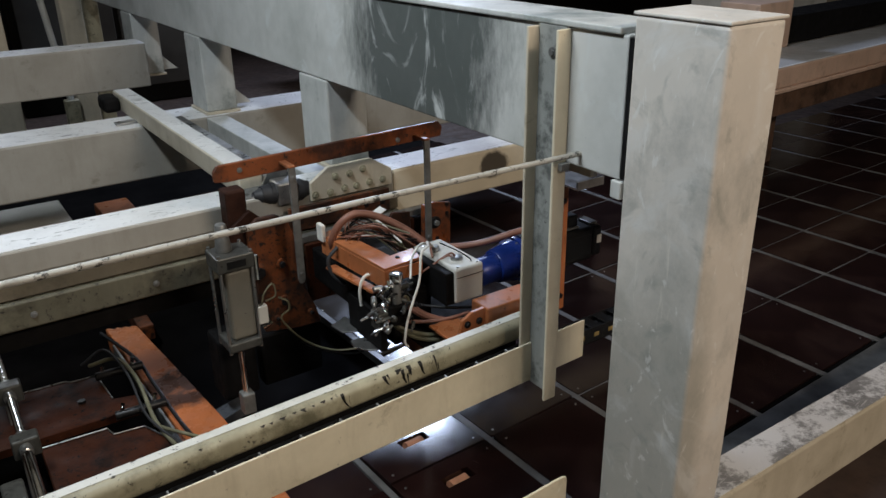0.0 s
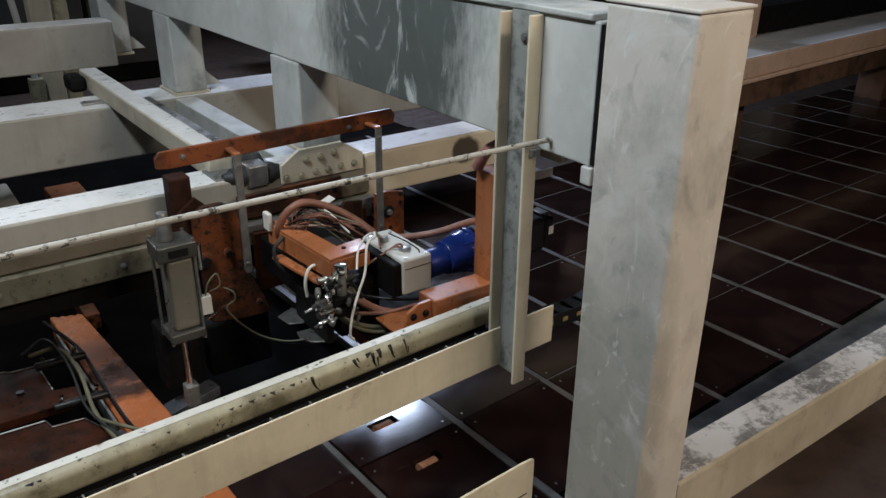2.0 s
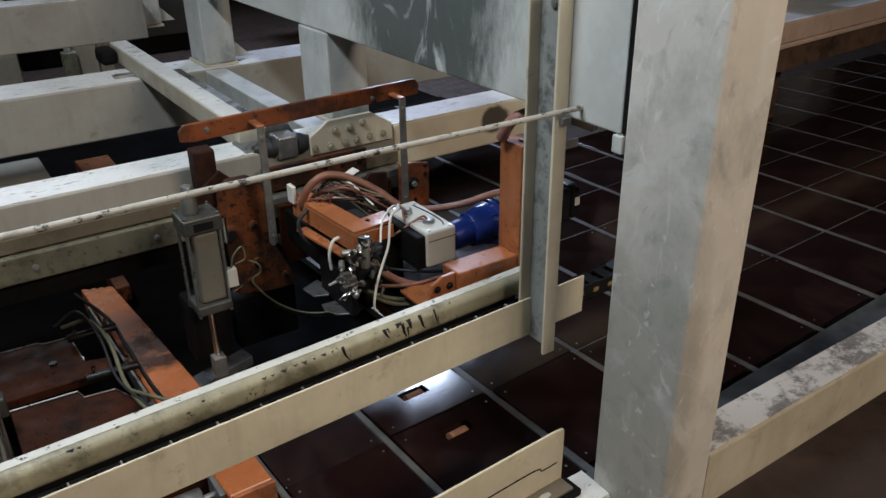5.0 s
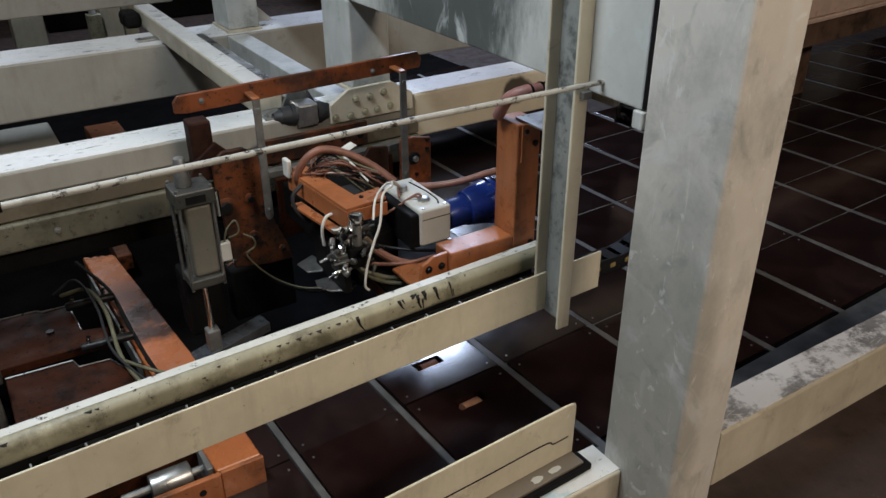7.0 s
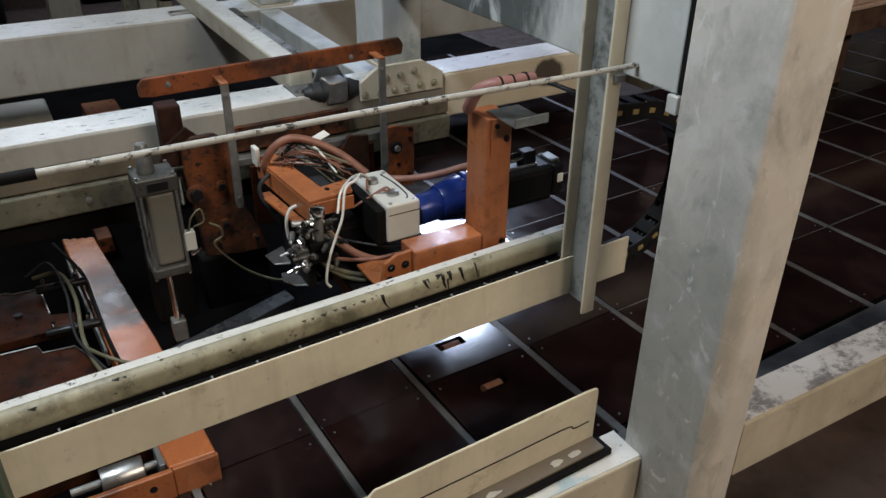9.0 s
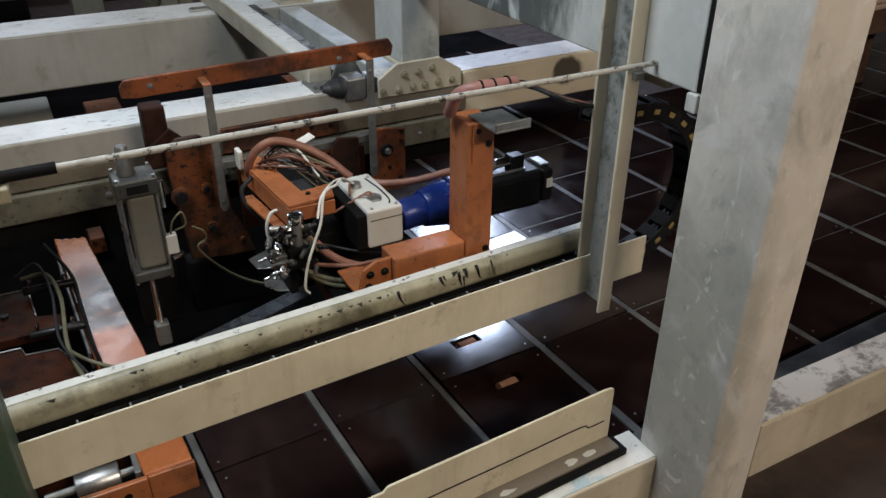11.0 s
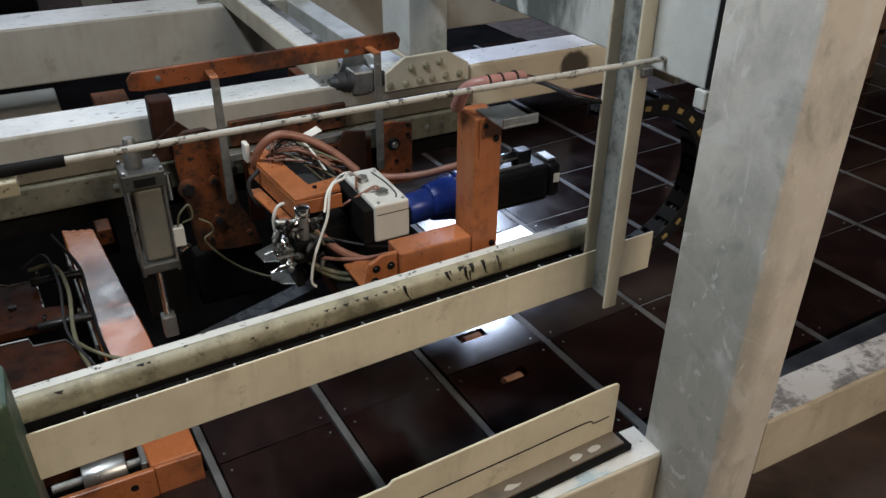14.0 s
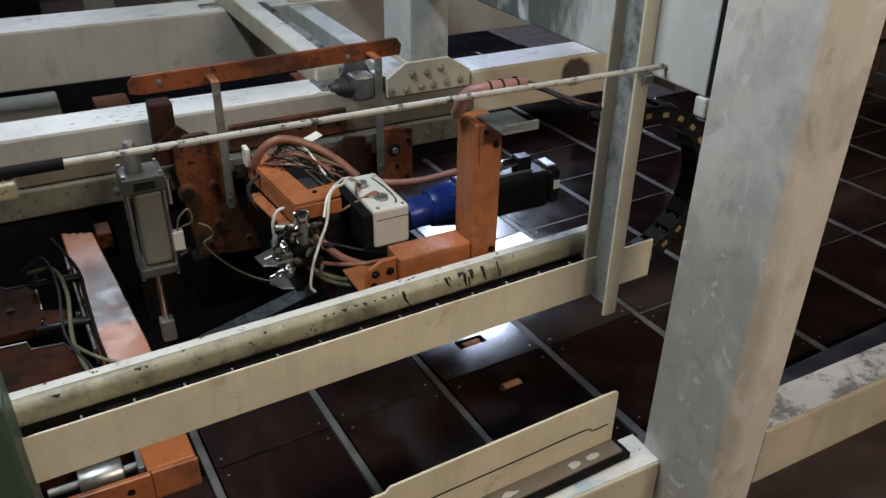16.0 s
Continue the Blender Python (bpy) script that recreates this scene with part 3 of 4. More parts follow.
    for x, w, s0, s1, slant in (
        (-0.575, 0.004, 0.014, 0.019, 0.002), (-0.556, 0.003, 0.015, 0.019, 0.0), (-0.532, 0.005, 0.014, 0.020, 0.003), (-0.505, 0.0035, 0.013, 0.017, 0.0),
        (-0.486, 0.0045, 0.013, 0.021, 0.004), (-0.463, 0.003, 0.014, 0.018, 0.002), (-0.441, 0.005, 0.013, 0.019, 0.003), (-0.420, 0.0022, 0.014, 0.018, 0.0),
        (-0.396, 0.0026, 0.014, 0.058, 0.020), (-0.291, 0.0032, 0.012, 0.036, 0.010), (-0.282, 0.0018, 0.012, 0.024, 0.004),
        (-0.252, 0.0065, 0.010, 0.020, -0.006), (-0.244, 0.0036, 0.014, 0.050, 0.008), (-0.226, 0.0040, 0.010, 0.034, 0.004), (-0.232, 0.0016, 0.026, 0.056, 0.004),
        (-0.196, 0.0034, 0.010, 0.046, 0.010), (-0.156, 0.0016, 0.010, 0.054, 0.008), (-0.149, 0.0012, 0.030, 0.050, 0.003),
        (-0.70, 0.003, 0.012, 0.016, 0.001), (-0.94, 0.005, 0.008, 0.014, 0.004), (-0.925, 0.003, 0.009, 0.013, 0.002), (-1.08, 0.006, 0.012, 0.018, 0.004),
    ):
        bm = bmesh.new()
        rows = []
        for k in range(9):
            f = k / 8
            s = s0 + (s1 - s0) * f
            if s < 0.0267:
                a = math.pi / 2 - s / 0.017
                py, pz, ny, nz = 0.081, 0.485, -math.cos(a), math.sin(a)
            elif s < 0.0467:
                py, pz, ny, nz = 0.081, 0.485 - (s - 0.0267), -1.0, 0.0
            else:
                a = (s - 0.0467) / 0.017
                py, pz, ny, nz = 0.081, 0.465, -math.cos(a), -math.sin(a)
            half = w * 1.3 * (1.15 - 0.9 * f) * (0.8 + 0.4 * random.random())
            cx = x + slant * f * f + random.uniform(-0.0006, 0.0006)
            rows.append([bm.verts.new(m @ Vector((cx + dx, py + ny * r, pz + nz * r))) for r, dx in ((0.0163, -half), (0.0175, -half), (0.0175, half), (0.0163, half))])
        for ra, rb in zip(rows, rows[1:]):
            for k in range(4):
                bm.faces.new((ra[k], ra[(k + 1) % 4], rb[(k + 1) % 4], rb[k]))
        bm.faces.new(rows[0])
        bm.faces.new(rows[-1][::-1])
        part("paint_crack", bm, BLACK, q, "black crack in the paint")


trough()


def channel():
    q = thing("upright_channel", (-0.02, 0.39, 0.38), "upright cream steel channel, grimy and shade-greyed inside, hung from the beam", "channel")
    part("web", box(-0.006, 0.0005, 0.3645, 0.4445, 0.378, 1.212, 0.001), RUBBED, q, "rubbed web, greyed for the shade inside")
    part("flange", box(-0.0345, 0.001, 0.357, 0.364, 0.376, 1.21, 0.0025), LITCREAM, q)
    part("flange", box(-0.0345, 0.001, 0.445, 0.452, 0.378, 1.208, 0.0025), CREAM, q)
    bolt(q, (-0.006, 0.402, 1.16), (-1, 0, 0), 0.007, 0.006)
    part("lug", box(-0.022, 0.0, 0.345, 0.357, 0.93, 0.945, 0.001), DULL, q)


channel()


def guide_rod():
    q = thing("guide_rod", (-0.5, 0.32, 0.97), "thin cream rod with flaked paint and a bent end", "rod")
    part("bar", tube([(-1.07, 0.32, 0.975), (-0.5, 0.32, 0.975), (0.031, 0.32, 0.970), (0.040, 0.32, 0.965), (0.042, 0.32, 0.954), (0.043, 0.32, 0.92)], 0.0055, 10, curved=False), RODPAINT, q, smooth=True)
    part("sleeve", tube([(-1.16, 0.32, 0.975), (-1.062, 0.32, 0.975)], 0.0085, 12, curved=False), BOXDARK, q, "dark steel sleeve", True)
    part("end_block", box(-1.215, -1.124, 0.300, 0.345, 0.944, 0.966, 0.003), GRIMY, q, "cream clamp block")
    part("end_lug", box(0.03, 0.05, 0.315, 0.40, 0.915, 0.94, 0.002), CREAM, q)


guide_rod()


def low_angle():
    q = thing("angle_iron", (-0.6, 0.2, 0.102), "cream steel angle with torn tape, lying on the low rail", "angle iron")
    m = Matrix.Translation((-0.074, 0.228, 0)) @ Matrix.Rotation(radians(2.5), 4, "Z") @ Matrix.Translation((0.074, -0.228, 0))
    part("upright_leg", turned(prism([(-1.66, 0.1207), (-0.074, 0.1207), (-0.073, 0.2600), (-0.076, 0.2660), (-0.084, 0.2690), (-0.104, 0.2705), (-0.643, 0.2664), (-0.654, 0.2563), (-1.66, 0.2552)], "y", 0.228, 0.234, 0.001), m), LITCREAM, q)
    part("foot_leg", turned(box(-1.66, -0.077, 0.186, 0.2278, 0.1207, 0.127, 0.001), m), TAUPE, q)
    # Strip added in near-black where the dark gap above the rail shows.
    part("gap_strip", turned(box(-1.66, -0.06, 0.176, 0.226, 0.1025, 0.1203, 0.002), m), BOXDARK, q, "dark strip standing for the black gap under the angle")
    random.seed(3)
    for x in (-0.15, -0.206, -0.374, -0.60):
        n = random.randint(7, 10)
        ring = [(x + random.uniform(0.008, 0.024) * math.cos(2 * math.pi * i / n), 0.203 + random.uniform(0.004, 0.012) * math.sin(2 * math.pi * i / n)) for i in range(n)]
        part("tape_scrap", turned(prism(ring, "z", 0.1272, 0.1284, 0), m), BOXGREY, q, "scrap of torn white tape")
    bm = tube([(-0.95, 0.2268, 0.186), (-0.70, 0.2266, 0.188), (-0.542, 0.2265, 0.190), (-0.340, 0.2268, 0.190), (-0.165, 0.2265, 0.192), (-0.138, 0.2268, 0.180), (-0.094, 0.2268, 0.180)], 0.0016, 5)
    part("seam", turned(bm, m), BLACK, q, "dark broken seam")


low_angle()

q = thing("green_post", (-1.28, 0.36, -0.14), "green painted steel post with worn yellowish patches", "post")
part("shaft", box(-1.36, -1.222, 0.30, 0.42, -0.13, 0.62, 0.012, 3), GREEN, q)
part("base_plate", box(-1.39, -1.19, 0.27, 0.45, -0.14, -0.13, 0.002), GREEN, q)


# ---- background machinery ----
def background():
    for x, y, w, top, m in ((-0.035, 5.2, 0.14, 2.2, CREAM), (0.12, 5.35, 0.10, 2.2, GRIMY), (-0.56, 5.2, 0.2, 2.4, CREAM), (8.2, 4.6, 0.5, 1.9, CREAM), (6.1, 4.4, 0.45, 1.2, CREAM), (-2.2, 4.8, 0.2, 2.2, GRIMY)):
        q = thing("rear_post", (x, y, -0.14), "tan painted steel post far behind the machine", "post", "posts behind the machine")
        part("shaft", box(x - w / 2, x + w / 2, y, y + w, -0.13, top, 0.01), m, q)
        part("base_plate", box(x - w * 0.7, x + w * 0.7, y - w * 0.2, y + w * 1.2, -0.14, -0.13, 0.003), m, q)
    for x0, x1, y, h in ((-2.6, -0.9, 6.2, 1.4), (-0.3, 1.4, 6.6, 1.2), (2.2, 4.2, 6.0, 1.0), (9.0, 11.0, 5.2, 1.3)):
        q = thing("machine_cabinet", ((x0 + x1) / 2, y, -0.14), "dark steel machine housing in the shade", "cabinet", "dark housings at the back")
        part("body", box(x0, x1, y, y + 0.6, -0.14, h, 0.02), BOXDARK, q)
        part("door", box(x0 + 0.08, (x0 + x1) / 2 - 0.02, y - 0.02, y - 0.001, 0.02, h - 0.1, 0.006), WALLM, q)
        part("door", box((x0 + x1) / 2 + 0.02, x1 - 0.08, y - 0.02, y - 0.001, 0.02, h - 0.1, 0.006), WALLM, q)
    q = thing("diagonal_brace", (-0.2, 5.15, -0.14), "pale grey diagonal steel brace behind the machine", "brace")
    part("bar", rod((-0.27, 5.15, 1.40), (-0.155, 5.15, 0.25), 0.022, 10), GREYCREAM, q)
    part("foot", box(-0.20, -0.11, 5.1, 5.19, -0.14, 0.26, 0.006), GRIMY, q)
    q = thing("back_rail", (6, 3.9, 0.3), "tan steel rail running behind the far rail", "rail")
    part("body", box(3.2, 12, 3.9, 4.15, 0.1, 0.42, 0.01), CREAM, q)
    part("leg", box(3.4, 3.6, 3.92, 4.13, -0.14, 0.1, 0.005), CREAM, q)
    part("leg", box(8.4, 8.6, 3.92, 4.13, -0.14, 0.1, 0.005), CREAM, q)


background()


# ---- gripper carriage (modelled where it comes to rest) ----
def carriage():
    c = thing("gripper_carriage", (0, 0, 0), "orange sliding gripper carriage with motor, hoses and long arms", "machine")
    # upper bar on two bent hangers
    bar = part("top_bar", prism([(-0.872, 0.762), (-0.84, 0.757), (-0.142, 0.772), (-0.136, 0.80), (-0.15, 0.82), (-0.86, 0.806), (-0.873, 0.79)], "y", 1.216, 1.228, 0.002), GRUBBY, c)
    for x in (-0.80, -0.3):
        bolt(bar, (x, 1.216, 0.785), (0, -1, 0), 0.005, 0.005)
    for x0, zt, zb in ((-0.676, 0.785, 0.437), (-0.236, 0.788, 0.445)):
        h = part("hanger", prism([(x0 - 0.011, zb + 0.012), (x0 - 0.006, zb), (x0 + 0.006, zb), (x0 + 0.011, zb + 0.012), (x0 + 0.010, zt), (x0 - 0.010, zt)], "y", 1.150, 1.158, 0.001), DULL, c, "grey flat steel hanger")
        part("bent_end", box(x0 - 0.010, x0 + 0.010, 1.150, 1.216, zt - 0.004, zt + 0.004, 0.002), ORANGE, h)
        bolt(h, (x0, 1.150, zt - 0.03), (0, -1, 0), 0.004, 0.004)
        bolt(h, (x0, 1.150, zb + 0.03), (0, -1, 0), 0.004, 0.004)
    # grimy plates under the guide beam
    pl = part("side_plate", prism([(-0.79, 0.60), (-0.79, 0.52), (-0.768, 0.262), (-0.66, 0.245), (-0.586, 0.243), (-0.60, 0.30), (-0.637, 0.391), (-0.648, 0.541), (-0.665, 0.60), (-0.70, 0.625), (-0.76, 0.625)], "y", 1.243, 1.258, 0.003), RUSTY, c, "oily orange plate")
    for x, z, r in ((-0.77, 0.463, 0.022), (-0.70, 0.473, 0.012), (-0.703, 0.351, 0.014), (-0.73, 0.30, 0.008), (-0.62, 0.29, 0.008)):
        part("boss", rod((x, 1.243, z), (x, 1.236, z), r * 1.25, 20, bevel=0.001), RUSTY, pl, smooth=True)
        part("bolt", rod((x, 1.236, z), (x, 1.226, z), r * 0.8, 6, bevel=0.001), BLACK, pl)
    part("gusset_rib", prism([(1.258, 0.26), (1.36, 0.4), (1.36, 0.56), (1.258, 0.6)], "x", -0.72, -0.708, 0.001), RUSTY, c)
    part("riser_tube", box(-0.826, -0.766, 1.285, 1.345, 0.575, 0.705, 0.006), RUST, c, "rust-brown square tube")
    part("riser_foot", prism([(-0.85, 0.54), (-0.70, 0.54), (-0.72, 0.60), (-0.765, 0.645), (-0.83, 0.60)], "y", 1.27, 1.284, 0.002), RUST, c)
    x = part("cross_plate", box(-0.615, -0.262, 1.345, 1.362, 0.515, 0.59, 0.002), RUSTY, c, "dirty orange cross plate")
    for i in range(6):
        bolt(x, (-0.59 + 0.06 * i, 1.345, 0.567 - 0.004 * i), (0, -1, 0), 0.006, 0.006, BLACK)
    part("slide_rail", box(-0.72, -0.10, 1.30, 1.33, 0.49, 0.512, 0.002), DULL, c, "steel slide rail")
    pr = part("bearing_plate", prism([(-0.204, 0.345), (-0.092, 0.338), (-0.09, 0.532), (-0.155, 0.545), (-0.198, 0.543)], "y", 1.243, 1.257, 0.002), GRUBBY, c)
    part("bearing", rod((-0.156, 1.243, 0.478), (-0.156, 1.232, 0.478), 0.020, 24, bevel=0.002), BLACK, pr, smooth=True)
    part("bearing_bolt", rod((-0.156, 1.232, 0.478), (-0.156, 1.222, 0.478), 0.010, 6, bevel=0.001), DULL, pr)
    for dx, dz in ((0.05, 0.05), (0.05, 0.02), (0.045, -0.1), (-0.03, -0.1), (0.01, -0.06)):
        bolt(pr, (-0.156 + dx, 1.243, 0.478 + dz), (0, -1, 0), 0.0045, 0.004, BLACK)
    part("rear_plate", prism([(-0.32, 0.40), (-0.235, 0.39), (-0.235, 0.525), (-0.30, 0.535), (-0.325, 0.50)], "y", 1.262, 1.276, 0.002), RUSTY, c)
    part("under_plate", box(-0.60, -0.21, 1.28, 1.30, 0.30, 0.49, 0.003), DARKORANGE, c)

    # upright pneumatic cylinder with tie rods
    cy = part("cylinder", box(-0.925, -0.852, 1.062, 1.128, 0.365, 0.572, 0.012, 3), BARREL, c, "grey aluminium pneumatic cylinder")
    part("top_cap", box(-0.946, -0.845, 1.05, 1.14, 0.572, 0.615, 0.004), ALU, cy)
    part("bottom_cap", box(-0.942, -0.85, 1.05, 1.14, 0.338, 0.365, 0.004), ALU, cy)
    for px, py in ((-0.938, 1.056), (-0.853, 1.056), (-0.938, 1.134), (-0.853, 1.134)):
        part("tie_rod", rod((px, py, 0.334), (px, py, 0.622), 0.0045, 10), STEEL, cy, smooth=True)
    part("top_window", box(-0.92, -0.87, 1.047, 1.052, 0.582, 0.604, 0.001), BLACK, cy)
    part("top_knob", rod((-0.908, 1.10, 0.615), (-0.908, 1.10, 0.69), 0.022, 20, 0.014, bevel=0.003), DULL, cy, smooth=True)
    part("piston_rod", rod((-0.9, 1.09, 0.18), (-0.9, 1.09, 0.338), 0.0085, 14), CHROME, cy, smooth=True)
    part("clevis", box(-0.918, -0.882, 1.072, 1.108, 0.12, 0.185, 0.004), DULL, cy)
    part("sensor", box(-0.852, -0.825, 1.05, 1.072, 0.40, 0.452, 0.002), BOXGREY, cy, "pale grey sensor block")
    part("fitting", rod((-0.84, 1.06, 0.53), (-0.84, 1.06, 0.60), 0.007, 12), CHROME, cy, smooth=True)
    part("fitting", rod((-0.838, 1.06, 0.385), (-0.82, 1.05, 0.40), 0.008, 12), CHROME, cy, smooth=True)
    part("sensor_cable", tube([(-0.838, 1.06, 0.45), (-0.83, 1.05, 0.49), (-0.805, 1.05, 0.51), (-0.80, 1.05, 0.475), (-0.825, 1.06, 0.46)], 0.0025, 6), OLIVE, cy)
    part("air_hose", tube([(-0.78, 1.08, 0.45), (-0.755, 1.08, 0.43), (-0.75, 1.09, 0.40), (-0.77, 1.10, 0.37), (-0.70, 1.12, 0.27), (-0.62, 1.10, 0.22), (-0.55, 1.05, 0.23), (-0.52, 1.0, 0.28)], 0.0028, 8), OLIVE, c, "thin olive air hose")
    part("air_hose", tube([(-0.76, 1.11, 0.35), (-0.69, 1.13, 0.25), (-0.60, 1.1, 0.20), (-0.53, 1.04, 0.22), (-0.49, 0.98, 0.3)], 0.0035, 8), BLACK, c)
    part("lower_housing", box(-0.93, -0.82, 1.2, 1.3, 0.10, 0.30, 0.01), BOXDARK, c, "near-black housing")
    part("lower_housing", box(-0.78, -0.58, 1.27, 1.33, 0.06, 0.24, 0.01), BOXDARK, c)

    # orange motor cradle: open tray with two walls
    tr = part("cradle", prism([(-0.636, 1.085), (-0.585, 1.10), (-0.558, 0.842), (-0.483, 0.853), (-0.498, 0.789), (-0.612, 0.778)], "z", 0.594, 0.602, 0.001), ORANGE, c, "bright orange folded cradle")
    part("cradle_wall", prism([(-0.637, 1.085), (-0.613, 0.778), (-0.608, 0.778), (-0.632, 1.085)], "z", 0.545, 0.594, 0.0008), ORANGE, tr)
    part("cradle_wall", prism([(-0.660, 1.02), (-0.634, 0.81), (-0.608, 0.81), (-0.630, 1.02)], "z", 0.525, 0.532, 0.0008), ORANGE, tr)
    part("cradle_wall", box(-0.612, -0.50, 0.777, 0.782, 0.56, 0.594, 0.001), ORANGE, tr)
    part("cradle_floor", box(-0.60, -0.42, 0.80, 1.06, 0.50, 0.508, 0.001), BOXDARK, c)
    part("mount_block", box(-0.60, -0.40, 0.99, 1.24, 0.40, 0.50, 0.006), BOXDARK, c)
    part("mount_column", box(-0.58, -0.46, 0.80, 0.95, 0.36, 0.50, 0.006), BOXDARK, c)
    bolt(tr, (-0.55, 0.82, 0.602), (0, 0, 1), 0.004, 0.004, BLACK)

    # terminal box
    tb = part("terminal_box", box(-0.452, -0.362, 0.70, 0.90, 0.486, 0.584, 0.007, 3), BOXGREY, c, "light grey terminal box with dark base")
    part("box_base", box(-0.476, -0.446, 0.706, 0.892, 0.484, 0.574, 0.004), BOXDARK, tb)
    part("lid_seam", box(-0.4455, -0.3615, 0.6992, 0.901, 0.557, 0.559, 0.0004, 1), BOXDARK, tb)
    part("cable_gland", rod((-0.41, 0.755, 0.583), (-0.41, 0.755, 0.593), 0.016, 18, bevel=0.002), STEEL, tb, smooth=True)
    part("cable_gland", rod((-0.425, 0.835, 0.583), (-0.425, 0.835, 0.598), 0.013, 18, bevel=0.002), STEEL, tb, smooth=True)
    part("lid_wire", tube([(-0.385, 0.87, 0.585), (-0.378, 0.80, 0.586), (-0.380, 0.74, 0.586), (-0.388, 0.72, 0.585)], 0.0017, 6), BLACK, tb)
    for px, py in ((-0.375, 0.71), (-0.375, 0.875), (-0.437, 0.71), (-0.437, 0.875)):
        part("lid_screw", rod((px, py, 0.583), (px, py, 0.5865), 0.004, 10), STEEL, tb)
    for pts in ([(-0.425, 0.835, 0.59), (-0.44, 0.83, 0.60), (-0.455, 0.80, 0.585)], [(-0.41, 0.755, 0.585), (-0.42, 0.765, 0.60), (-0.45, 0.78, 0.58), (-0.50, 0.79, 0.555)], [(-0.412, 0.75, 0.585), (-0.43, 0.77, 0.593), (-0.47, 0.79, 0.565)]):
        part("lead", tube(pts, 0.003, 7), HOSE, tb)

    # gearbox and servo motor
    ge = part("gearbox", rod((-0.345, 0.76, 0.52), (-0.282, 0.76, 0.526), 0.038, 28, 0.040, bevel=0.002), BLUE, c, "glossy blue gearbox", True)
    bm = rod((-0.284, 0.76, 0.526), (-0.212, 0.76, 0.53), 0.046, 28, 0.060, bevel=0.003)
    part("bell", bm, BLUE, ge, smooth=True)
    part("flange", rod((-0.212, 0.76, 0.53), (-0.196, 0.76, 0.531), 0.064, 32, bevel=0.002), BLUE, ge, smooth=True)
    part("rim", rod((-0.196, 0.76, 0.531), (-0.191, 0.76, 0.531), 0.063, 32), CHROME, ge, "bright steel rim", True)
    for k in range(8):
        a = math.pi / 4 * k + 0.3
        part("flange_bolt", rod((-0.214, 0.76 + 0.056 * math.cos(a), 0.53 + 0.056 * math.sin(a)), (-0.222, 0.76 + 0.056 * math.cos(a), 0.53 + 0.056 * math.sin(a)), 0.0045, 6), STEEL, ge)
    for k in range(4):
        a = math.pi / 2 * k + 0.8
        part("rib", rod((-0.27, 0.76 + 0.042 * math.cos(a), 0.526 + 0.042 * math.sin(a)), (-0.214, 0.76 + 0.060 * math.cos(a), 0.53 + 0.060 * math.sin(a)), 0.004, 8), BLUE, ge)
    mo = part("servo_motor", box(-0.19, 0.045, 0.712, 0.812, 0.48, 0.582, 0.012, 3), BLACK, c, "smooth black servo motor")
    for z in (0.496, 0.562):
        part("motor_rib", box(-0.18, 0.04, 0.7105, 0.7125, z, z + 0.004, 0.0008, 1), BLACK, mo)
    part("motor_end", box(0.047, 0.082, 0.716, 0.808, 0.484, 0.577, 0.01, 3), BLACK, mo)
    part("type_label", box(0.06, 0.078, 0.7148, 0.7162, 0.525, 0.55, 0.0003, 1), WHITE, mo, "small white label")
    part("end_cover", box(0.05, 0.08, 0.735, 0.79, 0.577, 0.584, 0.003), STEEL, mo, "bright steel cover")
    part("connector", rod((-0.135, 0.75, 0.606), (-0.035, 0.75, 0.608), 0.0125, 18, bevel=0.002), CHROME, mo, "chrome round connector", True)
    part("connector_ring", rod((-0.10, 0.75, 0.607), (-0.085, 0.75, 0.607), 0.015, 18, bevel=0.001), STEEL, mo, smooth=True)
    part("connector_base", box(-0.04, 0.0, 0.735, 0.77, 0.58, 0.622, 0.004), BLACK, mo)
    part("motor_strap", box(-0.192, 0.0, 0.728, 0.735, 0.583, 0.589, 0.001), STEEL, mo)
    part("motor_hose", tube([(-0.135, 0.75, 0.606), (-0.20, 0.755, 0.612), (-0.27, 0.80, 0.585), (-0.33, 0.85, 0.568), (-0.39, 0.90, 0.565)], 0.0095, 12), HOSE, c, "brown motor hose", True)

    # orange angle bracket in front of the motor
    up = part("bracket_upright", box(-0.272, -0.205, 0.56, 0.642, 0.46, 0.812, 0.004), ORANGE, c, "bright orange bracket post")
    part("bracket_cap", prism([(-0.262, 0.812), (-0.238, 0.812), (-0.232, 0.735), (-0.262, 0.72)], "y", 0.555, 0.559, 0.0008), ORANGE, up)
    bolt(up, (-0.25, 0.555, 0.795), (0, -1, 0), 0.004, 0.004, BLACK)
    for z in (0.50, 0.76):
        bolt(up, (-0.22, 0.56, z), (0, -1, 0), 0.005, 0.004, BLACK)
    fb = part("bracket_foot", box(-0.452, -0.273, 0.562, 0.632, 0.468, 0.53, 0.004), ORANGE, c)
    part("foot_end", prism([(-0.535, 0.445), (-0.452, 0.445), (-0.452, 0.53), (-0.49, 0.528), (-0.52, 0.512)], "y", 0.575, 0.585, 0.0015), ORANGE, fb)
    part("foot_web", box(-0.535, -0.452, 0.585, 0.70, 0.445, 0.452, 0.001), ORANGE, fb)
    for x, z in ((-0.505, 0.50), (-0.47, 0.50), (-0.51, 0.47)):
        bolt(fb, (x, 0.575, z), (0, -1, 0), 0.006, 0.006, BLACK)
    # Added plate: screens off the bright deck between box and bracket foot.
    part("dark_screen", box(-0.56, -0.285, 0.645, 0.93, 0.398, 0.403, 0.001), BOXDARK, c, "dark plate added to hide the bright deck under the hoses")
    part("cradle_beam", box(-0.56, -0.42, 0.632, 0.80, 0.36, 0.40, 0.004), RUSTY, c)

